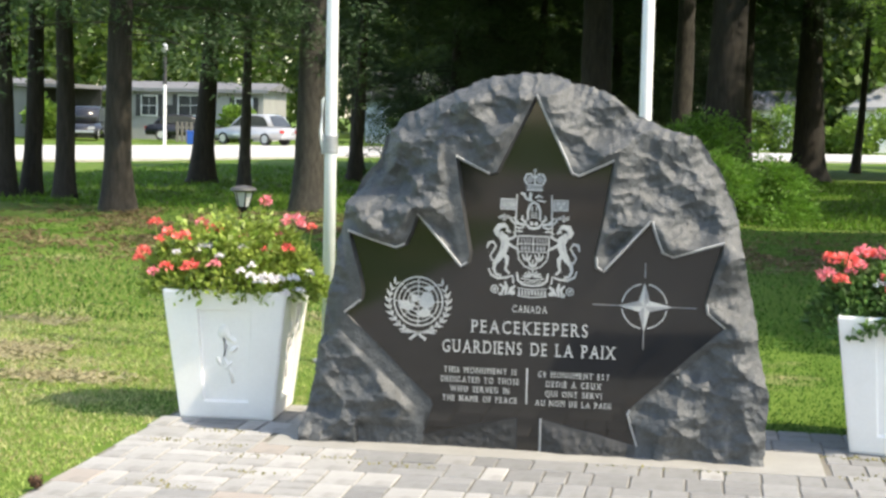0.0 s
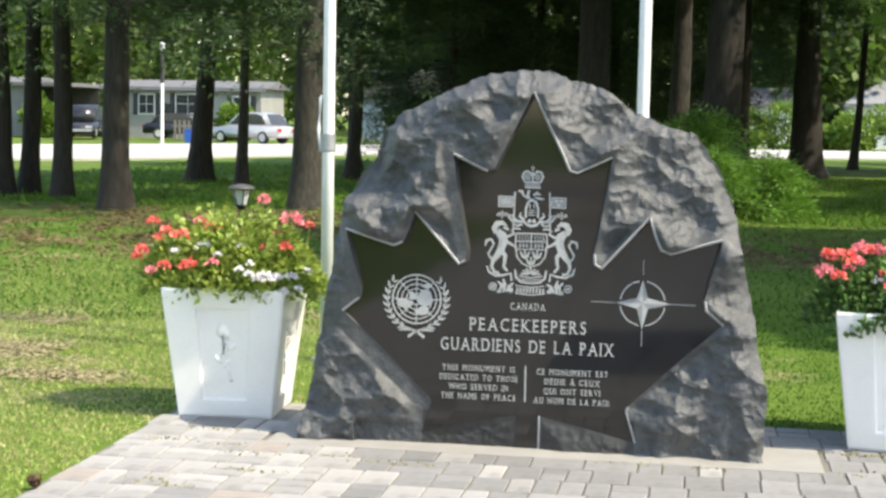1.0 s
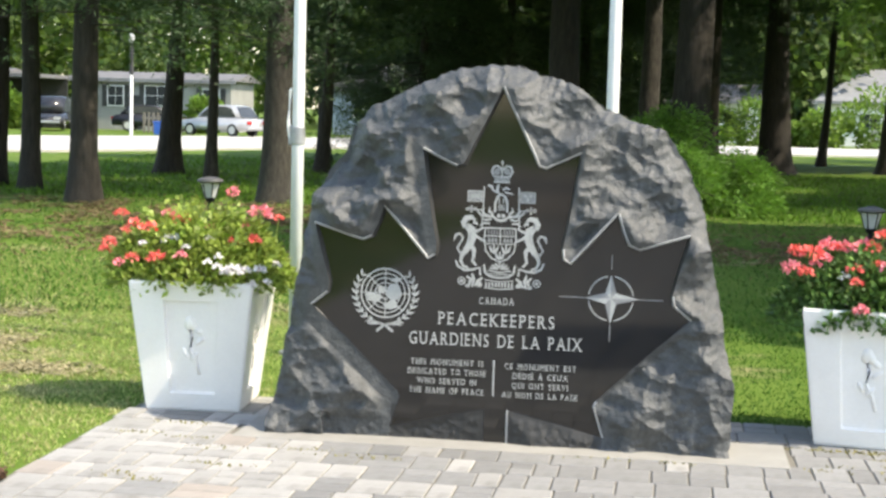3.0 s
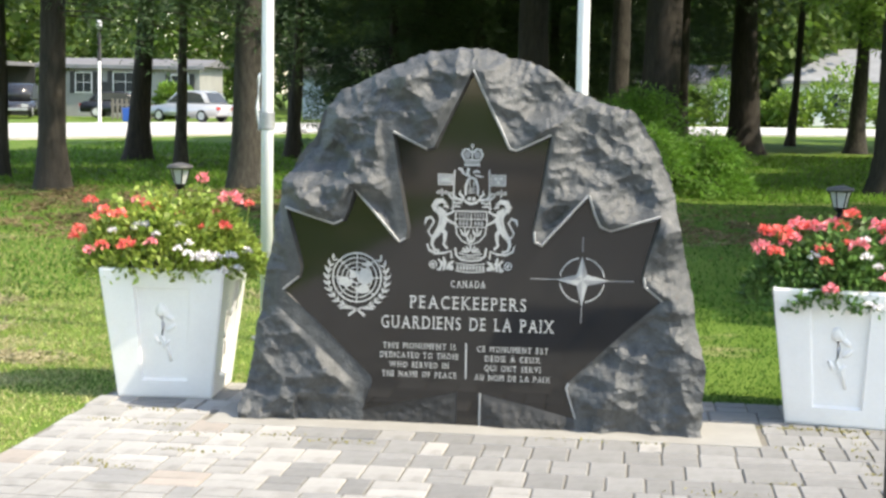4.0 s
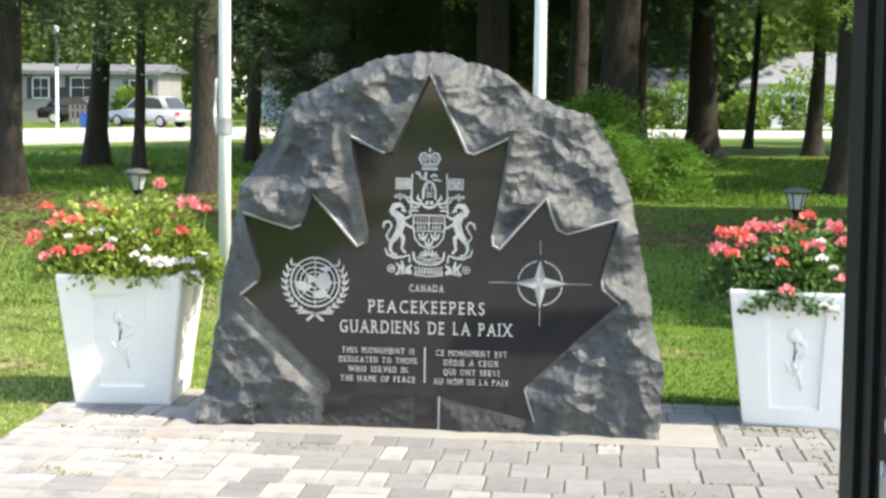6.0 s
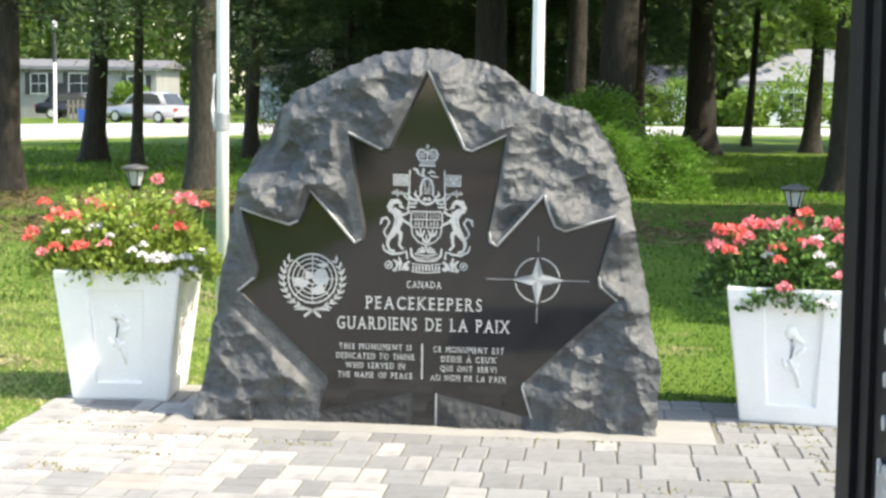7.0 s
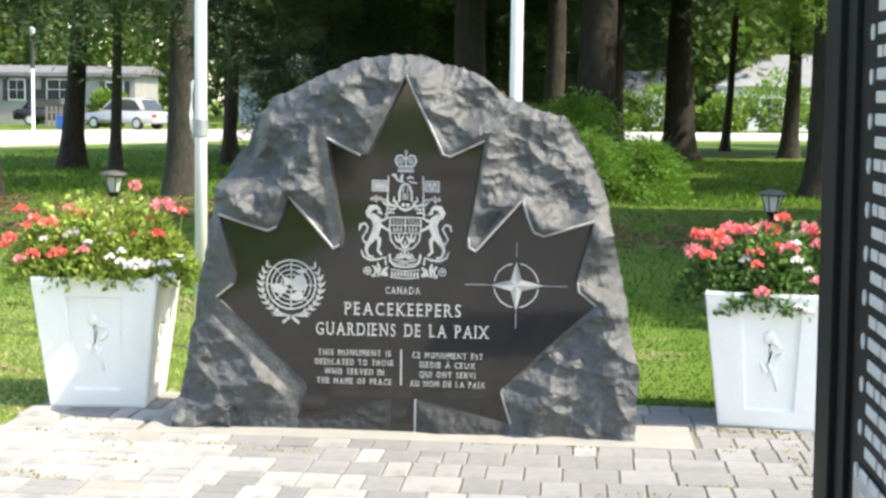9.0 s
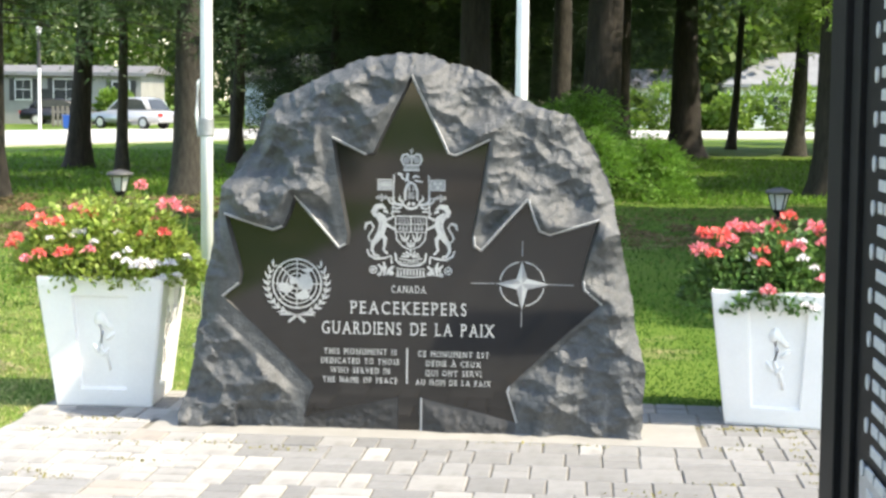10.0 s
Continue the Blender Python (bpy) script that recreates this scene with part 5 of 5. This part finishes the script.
# weeds in the joints
pl, wy = [], []
for x, y, w in ((0.80, 7.47, 0.30), (0.95, 7.46, 0.3), (1.03, 7.44, 0.16), (1.06, 7.30, 0.06), (1.06, 7.18, 0.06), (1.06, 7.03, 0.06), (1.05, 6.90, 0.05), (1.05, 6.75, 0.05), (1.05, 6.6, 0.05), (1.05, 6.42, 0.05), (0.90, 7.11, 0.08), (-2.50, 7.01, 0.16), (-2.31, 7.27, 0.2), (-2.05, 6.77, 0.14), (-2.15, 6.11, 0.18), (-1.68, 6.83, 0.16), (0.78, 7.0, 0.12), (0.62, 6.35, 0.15), (-0.3, 7.0, 0.2), (0.1, 7.0, 0.1), (-1.35, 6.75, 0.2), (-1.9, 6.45, 0.15), (-2.2, 6.95, 0.15), (-2.3, 6.2, 0.12), (0.35, 6.15, 0.2), (1.3, 7.5, 0.12)):
    n = int(360 * w) + 10
    pl.append(np.stack([x + rng.normal(size=n) * w * 0.5, y + rng.normal(size=n) * 0.018, np.full(n, 0.006)], 1))
    wy.append(rng.normal(size=(n, 3)) * 0.7 + np.array([0, 0, 0.5]))
tagged(quads("joint_weeds", leaf_quads(np.concatenate(pl), np.concatenate(wy), 0.017, 0.009, rng), MOSS), "yellowish weeds growing in the paver joints", "weeds", kind="stuff")

# grass blades: dense beside the paving, thinner farther off
def blades(name, x0, x1, y0, y1, n, ln, mat, label, seed, hole=True):
    rng = np.random.default_rng(seed)
    x, y = rng.uniform(x0, x1, n), y0 + (y1 - y0) * rng.uniform(0, 1, n) ** 1.3
    edge = 0.03 * np.sin(y * 9) + 0.02 * np.sin(y * 23)
    keep = ~((x > -2.74 + edge) & (y < 8.07)) if hole else np.ones(n, bool)
    x, y = x[keep], y[keep]
    z = np.array([lie(a, b) for a, b in zip(x, y)]) - 0.003
    w = rng.normal(size=(len(x), 3)) * 0.8 + np.array([0, 0, 0.7])
    tagged(quads(name, leaf_quads(np.stack([x, y, z], 1), w, ln, ln * 0.20, rng), mat), label, "grass", kind="stuff")


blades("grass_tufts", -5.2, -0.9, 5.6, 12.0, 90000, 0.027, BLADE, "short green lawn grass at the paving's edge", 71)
# shade behind the monument and under the pines is put in the blade colour
blades("grass_tufts", -1.0, 3.0, 8.07, 13.0, 46000, 0.028, BLADE_SHADED, "short green lawn grass behind the monument, shade in its tone", 72)
blades("grass_tufts", -10.0, 5.0, 11.0, 26.0, 60000, 0.055, BLADE_SHADED, "short green lawn grass under the pines, shade in its tone", 73)
blades("grass_tufts", -16.0, 8.0, 25.0, 46.0, 45000, 0.12, BLADE_SUNNY, "lawn grass between the far pines, sunlight in its tone", 75)

def scatter(name, spots, n, ln, mat, label, seed):
    """Flat-lying dead blades, thick in the middle of each spot and thin at its ragged rim."""
    rng = np.random.default_rng(seed)
    places = []
    for x, y, rx, ry, share in spots:
        k = int(n * share)
        places.append(np.stack([x + rng.normal(0, rx, k), y + rng.normal(0, ry, k)], 1))
    p = np.concatenate(places)
    clump = np.array([noise.fractal((a * 1.3, b * 0.9, seed), 1.0, 2.0, 3) for a, b in p])
    p = p[(clump > -0.05) & ~((p[:, 0] > -2.78) & (p[:, 1] < 8.1))]
    z = np.array([lie(a, b) for a, b in p]) + ln * 0.35
    w = rng.normal(size=(len(p), 3)) * np.array([1.0, 1.0, 0.28])
    tagged(quads(name, leaf_quads(np.column_stack([p, z]), w, ln, ln * 0.16, rng), mat), label, "grass", kind="stuff")


scatter("straw_patches", ((-4.45, 9.4, 0.30, 0.22, 0.25), (-3.75, 8.55, 0.22, 0.10, 0.14), (-4.6, 8.0, 0.35, 0.14, 0.25), (-4.9, 10.8, 0.5, 0.25, 0.2), (-3.6, 11.6, 0.5, 0.2, 0.16)), 13000, 0.05, STRAW, "bleached dry straw patches worn into the lawn", 81)
scatter("needle_litter", ((-9.0, 18.5, 3.6, 1.8, 0.3), (-5.0, 19.5, 2.0, 1.6, 0.25), (-7.0, 22.5, 2.5, 1.2, 0.2), (2.6, 19.0, 1.6, 1.4, 0.25)), 42000, 0.10, LITTER, "brown fallen pine needles lying in the grass", 82)
blades("dry_grass", -7.0, -2.7, 6.2, 16.5, 26000, 0.034, DRY, "dry yellowish grass among the lawn", 74)

# unseen sheet behind the viewer, added for the brown reflection in the leaf
bm = bmesh.new()
box(bm, (30.0, 22.0, 0.08), (4.0, -20.8, -0.028))
tagged(part("driveway", bm, REFLECTED_GROUND), "unseen brown grey ground added behind the square for reflections", "driveway", kind="structure")

# ---- paving, piece by piece ----
pavement = thing("pavement", (0, 0, 0), 0, "grey concrete block paving with a few reddish blocks, slate ones also toned for shade", "paving", kind="structure")
bm = bmesh.new()
box(bm, (9.7, 18.0, 0.06), (2.13, -0.95, -0.026))
part("sand_bed", bm, SAND, pavement)


def paver_mesh(w, d, seed):
    bm = bmesh.new()
    box(bm, (w - 0.007, d - 0.007, 0.05), (0, 0, -0.013))
    top = [e for e in bm.edges if all(v.co.z > 0 for v in e.verts)]
    bmesh.ops.bevel(bm, geom=top, offset=0.005, segments=1, affect="EDGES")
    me = bpy.data.meshes.new("paver")
    bm.to_mesh(me)
    bm.free()
    return me


SIZES = (0.165, 0.165, 0.165, 0.245, 0.11)
ROW = 0.245
kinds = {(w, d, i): paver_mesh(w, d, i) for w in set(SIZES) for d in (ROW, ROW / 2) for i in range(3)}
for (w, d, i), me in kinds.items():
    me.materials.append((PAVER, PAVER_WARM, PAVER_SLATE_SHADE)[i])
rng = np.random.default_rng(12)
rest = []
count = 0
for j in range(0, 70):
    y = 8.06 - ROW * (j + 0.5)
    x = -2.72 + rng.uniform(-0.02, 0.03)
    while x < 6.9:
        w = SIZES[rng.integers(len(SIZES))]
        cx = x + w / 2
        x += w
        if -2.05 < cx < 0.64 and 7.00 < y < 7.55:
            continue
        tone = rng.uniform()
        # more slate rightwards and in the back row, shade put into block colour
        slate = 0.05 + 0.85 * min(1.0, max(0.0, (cx + 2.0) / 1.9)) + (0.5 if j == 0 else 0)
        i = 1 if tone > 0.965 else 2 if tone < slate else 0
        halved = rng.uniform() < 0.24
        for cy, d in (((y - ROW / 4, ROW / 2), (y + ROW / 4, ROW / 2)) if halved else ((y, ROW),)):
            if cx < 1.75 and y > 5.75 and count < 300:
                ob = new("paver", kinds[(w, d, i)])
                ob.parent = pavement
                ob.location = (cx, cy, rng.uniform(-0.002, 0.0025))
                ob.rotation_euler = (rng.normal() * 0.006, rng.normal() * 0.006, rng.normal() * 0.006)
                count += 1
            elif y > -8:
                rest.append((cx, cy, w, d, i))
for i, mat in enumerate((PAVER, PAVER_WARM, PAVER_SLATE_SHADE)):
    vs, fs = [], []
    for cx, y, w, deep, k in rest:
        if k != i:
            continue
        b, a, d = len(vs), w / 2 - 0.004, deep / 2 - 0.004
        vs += [(cx - a, y - d, -0.03), (cx + a, y - d, -0.03), (cx + a, y + d, -0.03), (cx - a, y + d, -0.03), (cx - a, y - d, 0.012), (cx + a, y - d, 0.012), (cx + a, y + d, 0.012), (cx - a, y + d, 0.012)]
        fs += [(b + 4, b + 5, b + 6, b + 7), (b, b + 1, b + 5, b + 4), (b + 1, b + 2, b + 6, b + 5), (b + 2, b + 3, b + 7, b + 6), (b + 3, b, b + 4, b + 7)]
    me = bpy.data.meshes.new("pavers_beyond")
    me.from_pydata(vs, [], fs)
    tagged(link_mesh("pavers_beyond", me, mat, pavement), kind="stuff")
